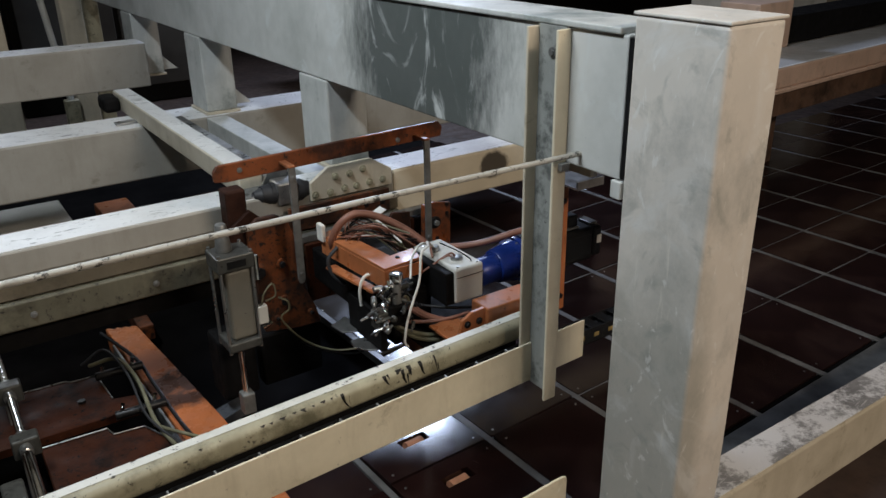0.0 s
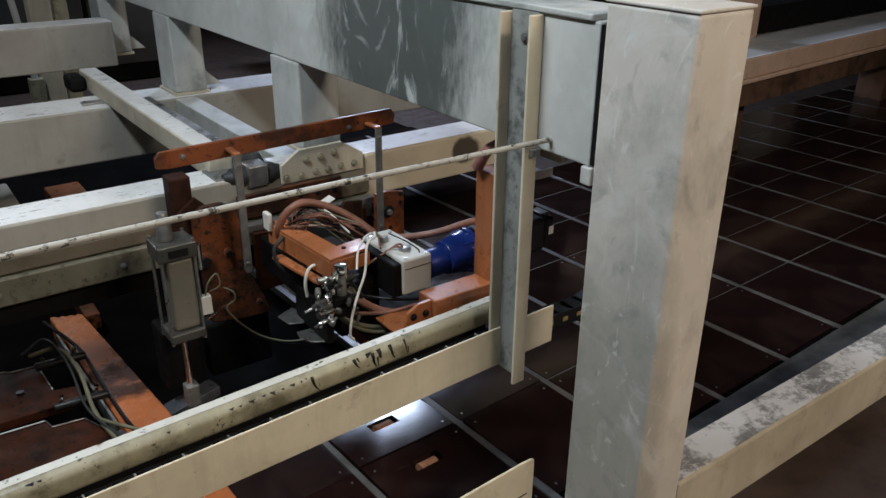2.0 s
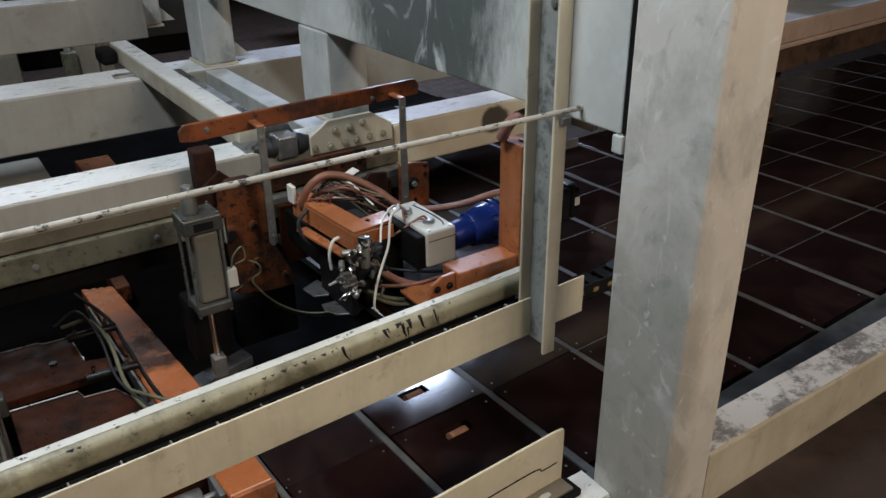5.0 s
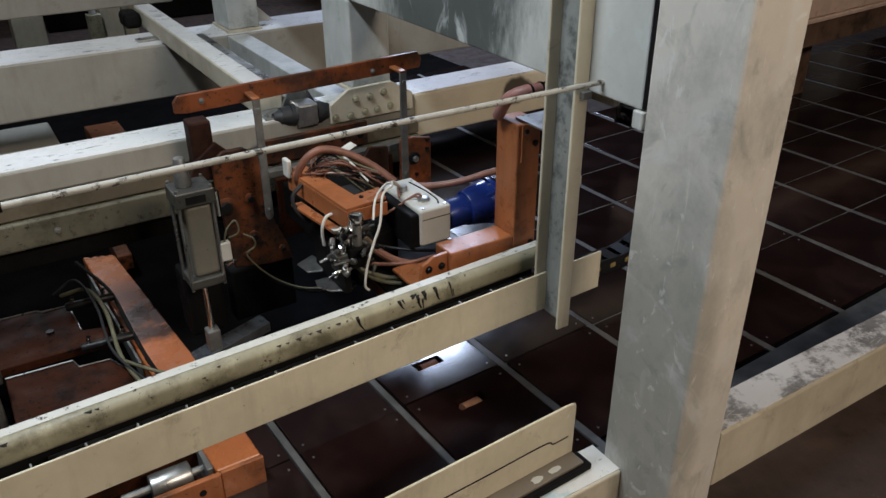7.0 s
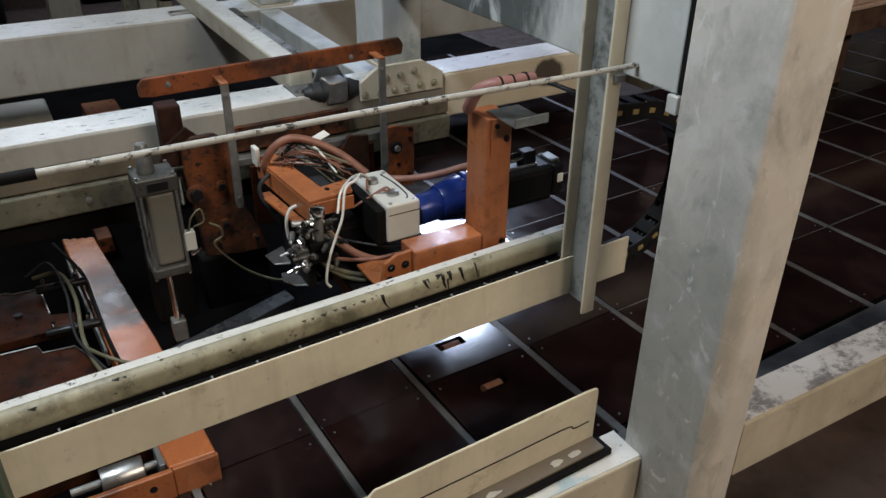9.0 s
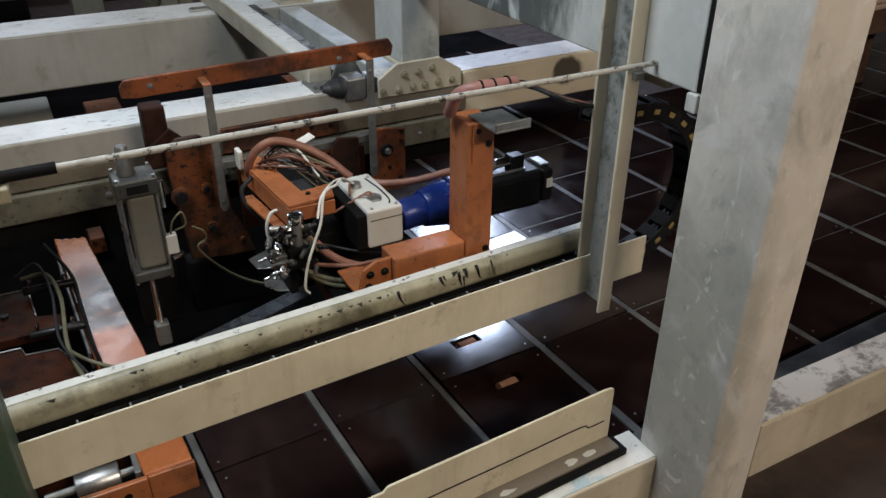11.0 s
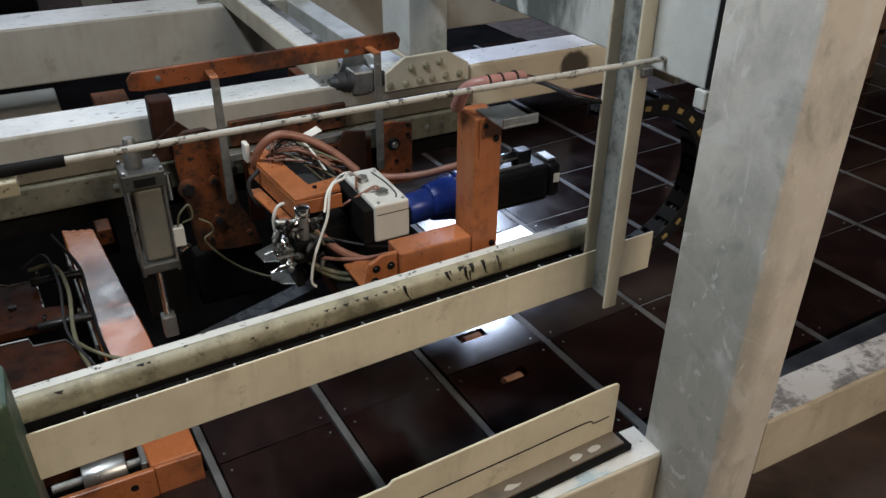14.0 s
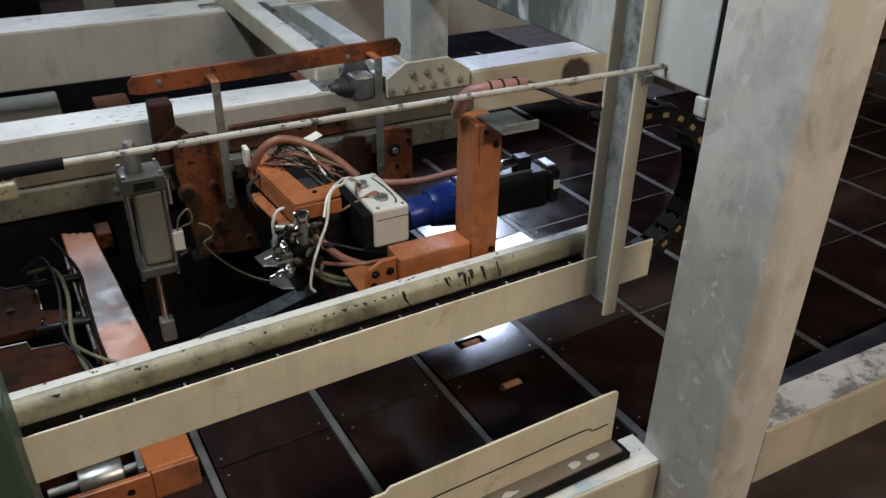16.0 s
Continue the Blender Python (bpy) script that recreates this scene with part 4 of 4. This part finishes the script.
    # valves, knob and fittings
    va = part("valve_block", box(-0.645, -0.60, 0.70, 0.75, 0.48, 0.535, 0.005), BOXDARK, c, "dark valve block with chrome fittings")
    part("gauge", rod((-0.618, 0.715, 0.535), (-0.618, 0.714, 0.60), 0.012, 18, bevel=0.002), DULL, va, smooth=True)
    part("gauge_cap", rod((-0.618, 0.714, 0.592), (-0.618, 0.714, 0.616), 0.0175, 24, bevel=0.003), CHROME, va, "chrome gauge cap", True)
    random.seed(11)
    for k in range(34):
        p = Vector((random.uniform(-0.685, -0.575), random.uniform(0.68, 0.75), random.uniform(0.48, 0.585)))
        d = Vector((random.uniform(-1, 1), random.uniform(-1, 0.3), random.uniform(-0.6, 0.9))).normalized()
        ln = random.uniform(0.012, 0.03)
        bm = rod(p, p + d * ln, random.uniform(0.004, 0.0085), 12, bevel=0.0008)
        rod(p + d * ln, p + d * (ln + 0.012), 0.0035, 8, bm=bm)
        part("fitting", bm, (CHROME, ALU, BLACK, STEEL)[k % 4], va, smooth=True)
    for k in range(6):
        y0 = random.uniform(0.69, 0.74)
        p0 = Vector((random.uniform(-0.66, -0.60), y0, random.uniform(0.49, 0.56)))
        part("small_hose", tube([p0, p0 + Vector((random.uniform(-0.03, 0.03), random.uniform(-0.03, 0.01), 0.03)), p0 + Vector((random.uniform(0.03, 0.06), random.uniform(0.0, 0.05), random.uniform(-0.03, 0.02)))], 0.003, 7), (BLACK, OLIVE, WHITE)[k % 3], va, smooth=True)
    part("valve_body", box(-0.675, -0.645, 0.71, 0.75, 0.475, 0.52, 0.003), ALU, va)
    part("valve_stem", box(-0.63, -0.60, 0.74, 0.80, 0.46, 0.50, 0.002), BOXDARK, va)
    part("side_bracket", prism([(-0.667, 1.0), (-0.612, 1.025), (-0.6, 0.955), (-0.625, 0.93), (-0.66, 0.945)], "z", 0.358, 0.362, 0.0006), STEEL, c, "grey sheet steel bracket")
    part("side_bracket", prism([(-0.657, 0.906), (-0.6, 0.90), (-0.572, 0.832), (-0.60, 0.812), (-0.645, 0.835), (-0.665, 0.87)], "z", 0.350, 0.354, 0.0006), STEEL, c, "grey sheet steel bracket")
    part("bracket_stem", box(-0.62, -0.60, 0.80, 0.98, 0.354, 0.46, 0.002), BOXDARK, c)

    # hoses and wires
    part("loop_hose", tube([(-0.615, 1.05, 0.55), (-0.630, 1.03, 0.60), (-0.612, 1.01, 0.650), (-0.57, 1.00, 0.672), (-0.51, 0.985, 0.655), (-0.45, 0.955, 0.618), (-0.405, 0.91, 0.575)], 0.0105, 12), HOSE, c, "thick brown hose in a loop", True)
    for pts, r, m in (
        ([(-0.565, 0.79, 0.505), (-0.53, 0.75, 0.465), (-0.48, 0.72, 0.44), (-0.42, 0.69, 0.435), (-0.36, 0.68, 0.44)], 0.010, HOSE),
        ([(-0.63, 0.78, 0.475), (-0.58, 0.74, 0.435), (-0.52, 0.70, 0.42), (-0.45, 0.68, 0.425), (-0.38, 0.69, 0.44)], 0.006, OLIVE),
        ([(-0.62, 0.80, 0.465), (-0.57, 0.73, 0.42), (-0.51, 0.685, 0.41), (-0.44, 0.67, 0.42), (-0.37, 0.68, 0.435)], 0.0055, OLIVE),
        ([(-0.60, 0.78, 0.455), (-0.55, 0.74, 0.45), (-0.49, 0.70, 0.455), (-0.42, 0.685, 0.46)], 0.005, HOSE),
        ([(-0.575, 0.79, 0.50), (-0.52, 0.77, 0.478), (-0.46, 0.72, 0.472), (-0.40, 0.69, 0.468)], 0.004, BLACK),
        ([(-0.425, 0.835, 0.592), (-0.47, 0.80, 0.632), (-0.51, 0.735, 0.652), (-0.552, 0.70, 0.655), (-0.572, 0.68, 0.597), (-0.592, 0.678, 0.55), (-0.612, 0.676, 0.50), (-0.622, 0.676, 0.446), (-0.613, 0.676, 0.427)], 0.0031, WHITE),
        ([(-0.43, 0.84, 0.595), (-0.475, 0.82, 0.622), (-0.53, 0.78, 0.61), (-0.555, 0.75, 0.57)], 0.003, WHITE),
        ([(-0.646, 0.85, 0.48), (-0.648, 0.85, 0.525), (-0.635, 0.85, 0.557), (-0.612, 0.85, 0.558), (-0.598, 0.845, 0.53)], 0.0042, WHITE),
        ([(-0.63, 1.0, 0.59), (-0.66, 1.0, 0.56), (-0.655, 0.99, 0.52), (-0.63, 0.97, 0.49)], 0.0055, RUBBER),
    ):
        part("hose", tube(pts, r, 9), m, c, smooth=True)
    random.seed(21)
    for k in range(24):
        p0 = Vector((random.uniform(-0.615, -0.575), random.uniform(0.98, 1.08), random.uniform(0.56, 0.62)))
        p1 = Vector((random.uniform(-0.58, -0.52), random.uniform(0.93, 1.05), random.uniform(0.61, 0.66)))
        p2 = Vector((random.uniform(-0.50, -0.44), random.uniform(0.86, 0.96), random.uniform(0.56, 0.62)))
        part("wire", tube([p0, p1, p2], random.uniform(0.0016, 0.003), 6, 6), random.choice((HOSE, HOSE, WHITE, OLIVE, BLACK)), c)
    part("sleeve", box(-0.645, -0.632, 1.06, 1.095, 0.585, 0.635, 0.003), WHITE, c, "white taped sleeve")
    part("tag", turned(box(-0.028, 0.028, -0.012, 0.012, 0, 0.002, 0.0005, 1), pose(-0.47, 1.06, 0.635, 15, -10, 20)), WHITE, c, "white paper tag")
    part("wire_knot", box(-0.56, -0.51, 0.88, 0.95, 0.53, 0.585, 0.012, 3), RUBBER, c)

    # shelf that carries the chain's end, and the ribbed hose on it
    sh = part("chain_shelf", box(-0.25, -0.165, 0.485, 0.60, 0.812, 0.817, 0.001), STEEL, c, "grey sheet shelf")
    part("shelf_lip", box(-0.25, -0.165, 0.485, 0.491, 0.817, 0.833, 0.001), STEEL, sh)
    part("ribbed_hose", tube([(-0.285, 0.62, 0.82), (-0.288, 0.58, 0.872), (-0.265, 0.55, 0.893), (-0.22, 0.545, 0.894), (-0.168, 0.545, 0.892)], 0.014, 14), plain("dusky_pink_hose", (0.30, 0.14, 0.12), 0.5), c, "ribbed brownish hose with clamps", True)
    for x in (-0.255, -0.225, -0.19):
        part("hose_clamp", rod((x - 0.002, 0.546, 0.8935), (x + 0.002, 0.546, 0.8935), 0.0162, 18), BLACK, c)
    for dy in (-0.02, 0.0, 0.02):
        part("chain_lead", tube([(-0.175, 0.545 + dy * 0.3, 0.892), (-0.14, 0.53 + dy, 0.885), (-0.10, 0.48 + dy, 0.868), (-0.04, 0.455 + dy * 0.6, 0.85)], 0.005, 8), BLACK if dy else HOSE, c)

    # long floor arms and clamp unit
    am = part("arm", prism([(-1.043, 0.6605), (-0.935, 0.6605), (-0.955, 1.17), (-1.01, 1.885), (-1.022, 1.897), (-1.034, 1.892), (-1.046, 1.906), (-1.058, 1.90), (-1.070, 1.915), (-1.082, 1.908), (-1.094, 1.922), (-1.108, 1.925), (-1.08, 1.17)], "z", 0.0, 0.08, 0.003), GREASED, c, "orange arm with black grease marks")
    part("arm_edge", prism([(-1.092, 1.2), (-1.084, 1.2), (-1.108, 1.8), (-1.116, 1.8)], "z", 0.02, 0.074, 0.001), DULL, am)
    fr = part("front_member", box(-1.62, -1.037, 0.645, 0.66, -0.01, 0.078, 0.003), ORANGE, c)
    part("front_face", box(-1.036, -0.932, 0.648, 0.6595, -0.012, 0.078, 0.002), ORANGE, fr)
    part("hole", rod((-1.085, 0.6448, 0.045), (-1.085, 0.6435, 0.045), 0.009, 16), BLACK, fr)
    part("inner_member", box(-1.62, -1.05, 0.785, 0.80, 0.0, 0.07, 0.002), DARKORANGE, c)
    part("roller", rod((-1.185, 0.725, 0.045), (-1.09, 0.725, 0.045), 0.032, 24, bevel=0.003), STEEL, c, "bare steel roller", True)
    part("roller_axle", rod((-1.25, 0.725, 0.045), (-1.06, 0.725, 0.045), 0.01, 12), DULL, c)
    part("roller_fork", box(-1.06, -1.045, 0.68, 0.775, 0.0, 0.075, 0.002), DULL, c)
    part("clamp_plate", prism([(-1.65, 1.34), (-1.14, 1.33), (-1.13, 1.40), (-1.20, 1.42), (-1.21, 1.58), (-1.3, 1.60), (-1.65, 1.62)], "z", 0.07, 0.10, 0.003), DARKORANGE, c)
    part("clamp_plate", prism([(-1.42, 0.84), (-1.12, 0.84), (-1.11, 1.10), (-1.16, 1.22), (-1.24, 1.23), (-1.25, 1.27), (-1.42, 1.28)], "z", 0.06, 0.10, 0.003), DARKORANGE, c)
    for x, y in ((-1.28, 1.45), (-1.25, 1.03), (-1.17, 0.95)):
        part("plate_bolt", rod((x, y, 0.10), (x, y, 0.108), 0.012, 6, bevel=0.001), BLACK, c)
    # Thin steel strips added to draw the glint along the plate edges.
    for pts in ([(-1.65, 1.62, 0.102), (-1.3, 1.60, 0.102), (-1.285, 1.585, 0.102), (-1.21, 1.58, 0.102), (-1.20, 1.42, 0.102)], [(-1.42, 1.28, 0.102), (-1.25, 1.27, 0.102), (-1.24, 1.23, 0.102), (-1.16, 1.22, 0.102), (-1.11, 1.10, 0.102)]):
        part("glint_edge", tube(pts, 0.0022, 6, curved=False), STEEL, c, "bright strip standing for the glint on the plate edge")
    gr = part("guide_shaft", rod((-1.455, 0.85, 0.2), (-1.455, 1.7, 0.2), 0.012, 16), CHROME, c, "bright chrome guide shaft", True)
    for y in (1.46, 1.17):
        part("shaft_clamp", box(-1.485, -1.42, y - 0.022, y + 0.022, 0.17, 0.225, 0.005), ALU, gr)
        part("clamp_neck", rod((-1.455, y - 0.045, 0.2), (-1.455, y + 0.045, 0.2), 0.016, 16), STEEL, gr, smooth=True)
        part("shaft_stand", box(-1.47, -1.44, y - 0.015, y + 0.015, 0.0, 0.17, 0.003), DULL, gr)
    part("valve_head", box(-1.53, -1.48, 0.93, 1.02, 0.14, 0.21, 0.006), ALU, c, "pale aluminium valve head")
    for pts, r, m in (
        ([(-1.22, 1.62, 0.12), (-1.15, 1.54, 0.16), (-1.125, 1.40, 0.15), (-1.135, 1.20, 0.13), (-1.12, 1.06, 0.12), (-1.08, 0.92, 0.10)], 0.006, OLIVE),
        ([(-1.14, 1.82, 0.12), (-1.085, 1.6, 0.11), (-1.08, 1.40, 0.115), (-1.075, 1.17, 0.115), (-1.06, 1.0, 0.11)], 0.006, BLACK),
        ([(-1.14, 1.18, 0.12), (-1.10, 1.08, 0.14), (-1.04, 1.04, 0.12), (-0.95, 1.04, 0.09)], 0.005, OLIVE),
        ([(-1.24, 1.64, 0.12), (-1.17, 1.60, 0.17), (-1.145, 1.42, 0.16), (-1.15, 1.2, 0.14), (-1.10, 1.03, 0.12)], 0.004, RUBBER),
    ):
        part("floor_hose", tube(pts, r, 8), m, c, smooth=True)
    for y in (1.53, 1.28):
        f = part("air_cylinder", rod((-1.22, y, 0.125), (-1.08, y - 0.01, 0.125), 0.013, 14, bevel=0.002), BLACK, c, "small black air cylinder", True)
        for x in (-1.2, -1.11):
            part("fitting", rod((x, y, 0.135), (x + 0.004, y - 0.004, 0.158), 0.006, 10), CHROME, f, smooth=True)
    # the same arms again behind the guide beam
    part("rear_arm", box(-0.84, -0.68, 2.7, 3.35, 0.02, 0.08, 0.005), ORANGE, c)
    part("rear_arm", box(0.16, 0.27, 2.7, 3.3, 0.02, 0.08, 0.005), ORANGE, c)
    part("rear_tie", box(-1.3, 0.4, 2.62, 2.70, 0.0, 0.06, 0.005), RUSTY, c)
    part("rear_block", box(-1.3, -0.99, 3.04, 3.4, 0.03, 0.12, 0.01), BOXGREY, c, "pale grey block")
    part("arm_tie", box(-1.0, -0.95, 1.9, 2.7, 0.0, 0.06, 0.004), RUSTY, c)
    return c


CAR = carriage()

# a loose folded sheet below the carriage
q = thing("drip_tray", (-0.68, 1.18, 0.0), "thin clear plastic-grey sheet strip lying under the carriage", "sheet")
part("sheet", turned(box(-0.24, 0.24, -0.024, 0.024, 0.0, 0.004, 0.001), pose(-0.68, 1.175, 0.05, 8, -3, 15)), plain("grey_plastic", (0.07, 0.075, 0.085), 0.25), q)
part("fold", turned(box(-0.24, 0.24, -0.027, -0.0245, -0.03, 0.004, 0.001), pose(-0.68, 1.175, 0.05, 8, -3, 15)), plain("grey_plastic_edge", (0.10, 0.105, 0.115), 0.3), q)

# ---- movement of the carriage: how far it stands from rest ----
SLIDE = [(0, 0.412), (0.5, 0.402), (1, 0.377), (1.5, 0.354), (2, 0.341), (2.5, 0.330), (3, 0.327), (3.5, 0.326), (4, 0.325), (5.0, 0.324), (5.7, 0.320), (6.1, 0.311), (6.5, 0.291), (7, 0.256), (7.5, 0.215), (8, 0.172), (8.5, 0.132), (9, 0.091), (9.5, 0.052), (10, 0.021), (10.5, 0.005), (11, 0.0), (16, 0.0)]

# ---- cable chain: fixed end in the trough, moving end on the carriage ----
PITCH, BEND, LOW, FIXED, ENDX = 0.05, 0.19, 0.425, -1.10, -0.06
LENGTH = 1.99


def chain_pose(k, s):
    """The pose of link k when the carriage stands s from rest."""
    d = PITCH * (k + 0.5)
    xm = ENDX + s
    xb = (LENGTH - math.pi * BEND + FIXED + xm) / 2
    run = xb - FIXED
    yy = lambda x: 0.474 + 0.0437 * (min(x, 0.1) + 0.08)
    if d < run:
        x, z, a = FIXED + d, LOW, 0.0
    elif d < run + math.pi * BEND:
        a = (d - run) / BEND
        x, z, a = xb + BEND * math.sin(a), LOW + BEND * (1 - math.cos(a)), math.degrees(a)
    else:
        r = d - run - math.pi * BEND
        x, z, a = xb - r, LOW + 2 * BEND + 0.10 * r, 180.0 - 6.0
    return pose(x, yy(x), z, 0, -a, 0)


def chain():
    q = thing("cable_chain", (0, 0, 0), "black plastic cable chain with yellowish windows, looping into the trough", "cable chain")
    lb = bmesh.new()
    for y in (-0.027, 0.023):
        box(-0.028, 0.028, y, y + 0.004, -0.021, 0.021, 0.004, 2, lb)
    for z in (-0.021, 0.017):
        box(-0.016, 0.016, -0.023, 0.023, z, z + 0.004, 0.001, 1, lb)
    ib = box(-0.009, 0.009, -0.0285, -0.0265, -0.006, 0.006, 0.0012, 1)
    hb = bmesh.new()
    for y, r in ((-0.014, 0.007), (0.002, 0.006), (0.015, 0.007)):
        rod((-0.026, y, 0), (0.026, y, 0), r, 10, bm=hb)
    meshes = []
    for nm, bm, mt in (("link", lb, BLACK), ("insert", ib, YELLOW), ("cable", hb, RUBBER)):
        me = bpy.data.meshes.new(nm)
        bmesh.ops.recalc_face_normals(bm, faces=bm.faces)
        bm.to_mesh(me)
        bm.free()
        me.materials.append(mt)
        meshes.append(me)
    links = []
    for k in range(int(LENGTH / PITCH)):
        ob = new("link", meshes[0])
        ob.parent = q
        for nm, me in (("insert", meshes[1]), ("cable", meshes[2])):
            c = new(nm, me)
            c.parent = ob
        links.append(ob)
    return links


LINKS = chain()


# ---- deck of boards ----
def board_mesh(wide, deep, slot=None):
    """A board with its top at 0, plain or with a hand slot at a distance from its middle."""
    me = bpy.data.meshes.new("board")
    bm = bmesh.new()
    w, h = wide / 2, deep / 2
    if slot is None:
        box(-w, w, -h, h, -0.02, 0, 0.002, 2, bm)
    else:
        sx, sy = 0.046, 0.020
        xs, ys = (-w, -sx, sx, w), (-h, slot - sy, slot + sy, h)
        grid = [[[bm.verts.new((x, y, z)) for y in ys] for x in xs] for z in (-0.02, 0.0)]
        for i in range(3):
            for j in range(3):
                if i == 1 and j == 1:
                    continue
                for g, flip in ((grid[0], True), (grid[1], False)):
                    f = [g[i][j], g[i + 1][j], g[i + 1][j + 1], g[i][j + 1]]
                    bm.faces.new(f[::-1] if flip else f)
        lo, hi = grid
        ring = [(0, 0), (3, 0), (3, 3), (0, 3)]
        for loop in ([(0, 0), (1, 0), (2, 0), (3, 0), (3, 1), (3, 2), (3, 3), (2, 3), (1, 3), (0, 3), (0, 2), (0, 1)], [(1, 1), (1, 2), (2, 2), (2, 1)]):
            for (a, b), (c, d) in zip(loop, loop[1:] + loop[:1]):
                bm.faces.new((lo[a][b], lo[c][d], hi[c][d], hi[a][b]))
        bmesh.ops.recalc_face_normals(bm, faces=bm.faces)
    bm.to_mesh(me)
    bm.free()
    me.materials.append(PANEL)
    return me


# Near-black colour that carries the deep shade below the deck.
UNDERDARK = plain("near_black_underlay", (0.0035, 0.003, 0.003), 0.8, 0, 0.5, 8, 0.03)


def deck():
    d = thing("deck", (0, 0, 0), "deck of dark brown glossy boards between grey strips", "floor", kind="structure")
    rows = ((0.322, 0.712), (0.718, 1.030), (1.036, 1.328), (1.334, 1.618), (1.624, 1.908), (1.914, 2.22), (2.226, 2.58), (2.586, 2.95), (2.956, 3.40))
    edges = [-1.85, -1.53, -1.21, -0.89, -0.566, -0.25, 0.105, 0.463, 0.828, 1.198, 1.560, 1.930] + [2.31 + 0.38 * k for k in range(18)]
    slot_at = {0: 0.633, 1: 0.847}
    meshes = {}
    random.seed(8)
    screw = bpy.data.meshes.new("screw")
    sb = rod((0, 0, 0), (0, 0, 0.0012), 0.0035, 8)
    sb.to_mesh(screw)
    sb.free()
    screw.materials.append(STEEL)
    tan = plain("tan_roller", (0.45, 0.2, 0.11), 0.5)
    for y in (0.715, 1.033, 1.331, 1.621, 1.911):
        part("row_strip", turned(box(0.118 if y > 1.1 else -0.23, 8, y - 0.0028, y + 0.0028, -0.02, -0.002, 0), SKEW), STRIP, d)
    for k, (x, xn) in enumerate(zip(edges, edges[1:]), -6):
        w = 0.0095 if x < 0 else 0.012
        part("strip", turned(box(x - w, x + w, 0.30, 0.715 if k < -3 else 1.033 if k < 0 else 3.40 if k < 5 else 2.22, -0.03, -0.001, 0.001, 1), SKEW), STRIP, d)
        for r, (y0, y1) in enumerate(rows):
            if (k <= -4 and r >= 1) or (k < 0 and r >= 2) or (k > 4 and r > 5):
                continue  # boards left out here, so the near-black sheet shows
            wide = round(xn - x - 0.028, 3)
            slot = slot_at[r] - (y0 + y1) / 2 if k == -1 and r in slot_at else None
            if (wide, r, slot) not in meshes:
                meshes[(wide, r, slot)] = board_mesh(wide, y1 - y0, slot)
            ob = new("board", meshes[(wide, r, slot)])
            ob.parent = d
            tx, ty = random.gauss(0, 0.35), random.gauss(0, 0.35)
            if (k, r) in TILT:
                tx, ty = TILT[(k, r)]
            xm = (x + xn) / 2
            ob.matrix_basis = SKEW @ pose(xm, (y0 + y1) / 2, random.uniform(-0.0015, 0.001), tx, ty, random.gauss(0, 0.12))
            if -4 < k < 4 and r < 3:
                for sx in (-0.43, 0.43):
                    for sy in (-0.42, 0.42):
                        s = new("screw", screw)
                        s.parent = ob
                        s.location = (sx * wide, sy * (y1 - y0), 0)
            if slot is not None:
                yc = slot_at[r]
                part("slot_roller", turned(rod((xm - 0.025, yc, -0.022), (xm + 0.03, yc, -0.022), 0.021, 20), SKEW), tan, d, "tan roller in the slot", True)
                part("slot_bed", turned(box(xm - 0.055, xm + 0.055, yc - 0.03, yc + 0.03, -0.045, -0.03, 0), SKEW), BLACK, d)
    part("edge_strip", turned(box(0.15, 9, 0.205, 0.299, -0.03, 0.002, 0.002), SKEW), STRIP, d)
    part("edge_strip", turned(box(-2, 0.149, 0.262, 0.299, -0.03, 0.002, 0.002), SKEW), STRIP, d)
    part("groove", turned(box(-2, 9, 0.3, 0.3185, -0.03, -0.006, 0.001), SKEW), UNDERDARK, d, "black groove along the edge")
    # Sheets added below: the shade under the machine is in their colour.
    part("under_frame", turned(box(-3.4, 9, 0.30, 2.22, -0.10, -0.05, 0), SKEW), UNDERDARK, d, "near-black sheet added under the machine for its shade")
    part("under_frame", turned(box(-3.4, 2.0, 2.221, 5.2, -0.10, -0.05, 0), SKEW), UNDERDARK, d, "near-black sheet added under the machine for its shade")
    part("under_frame", turned(box(-2, 9, 0.25, 0.261, -0.14, -0.03, 0.002), SKEW), GRIMY, d)


TILT = {(-1, 1): (-3.1, 1.0), (0, 1): (-0.9, -1.2), (-1, 0): (1.6, 0.4), (0, 0): (1.2, 0.3), (-2, 0): (1.2, 0.0), (0, 2): (-1.8, -3.0), (-1, 2): (-2.0, -0.6)}
deck()


def motions():
    walk(CAR, [(t, pose(s, 0, 0)) for t, s in SLIDE])
    for k, ob in enumerate(LINKS):
        walk(ob, [(t, chain_pose(k, s)) for t, s in SLIDE])


motions()
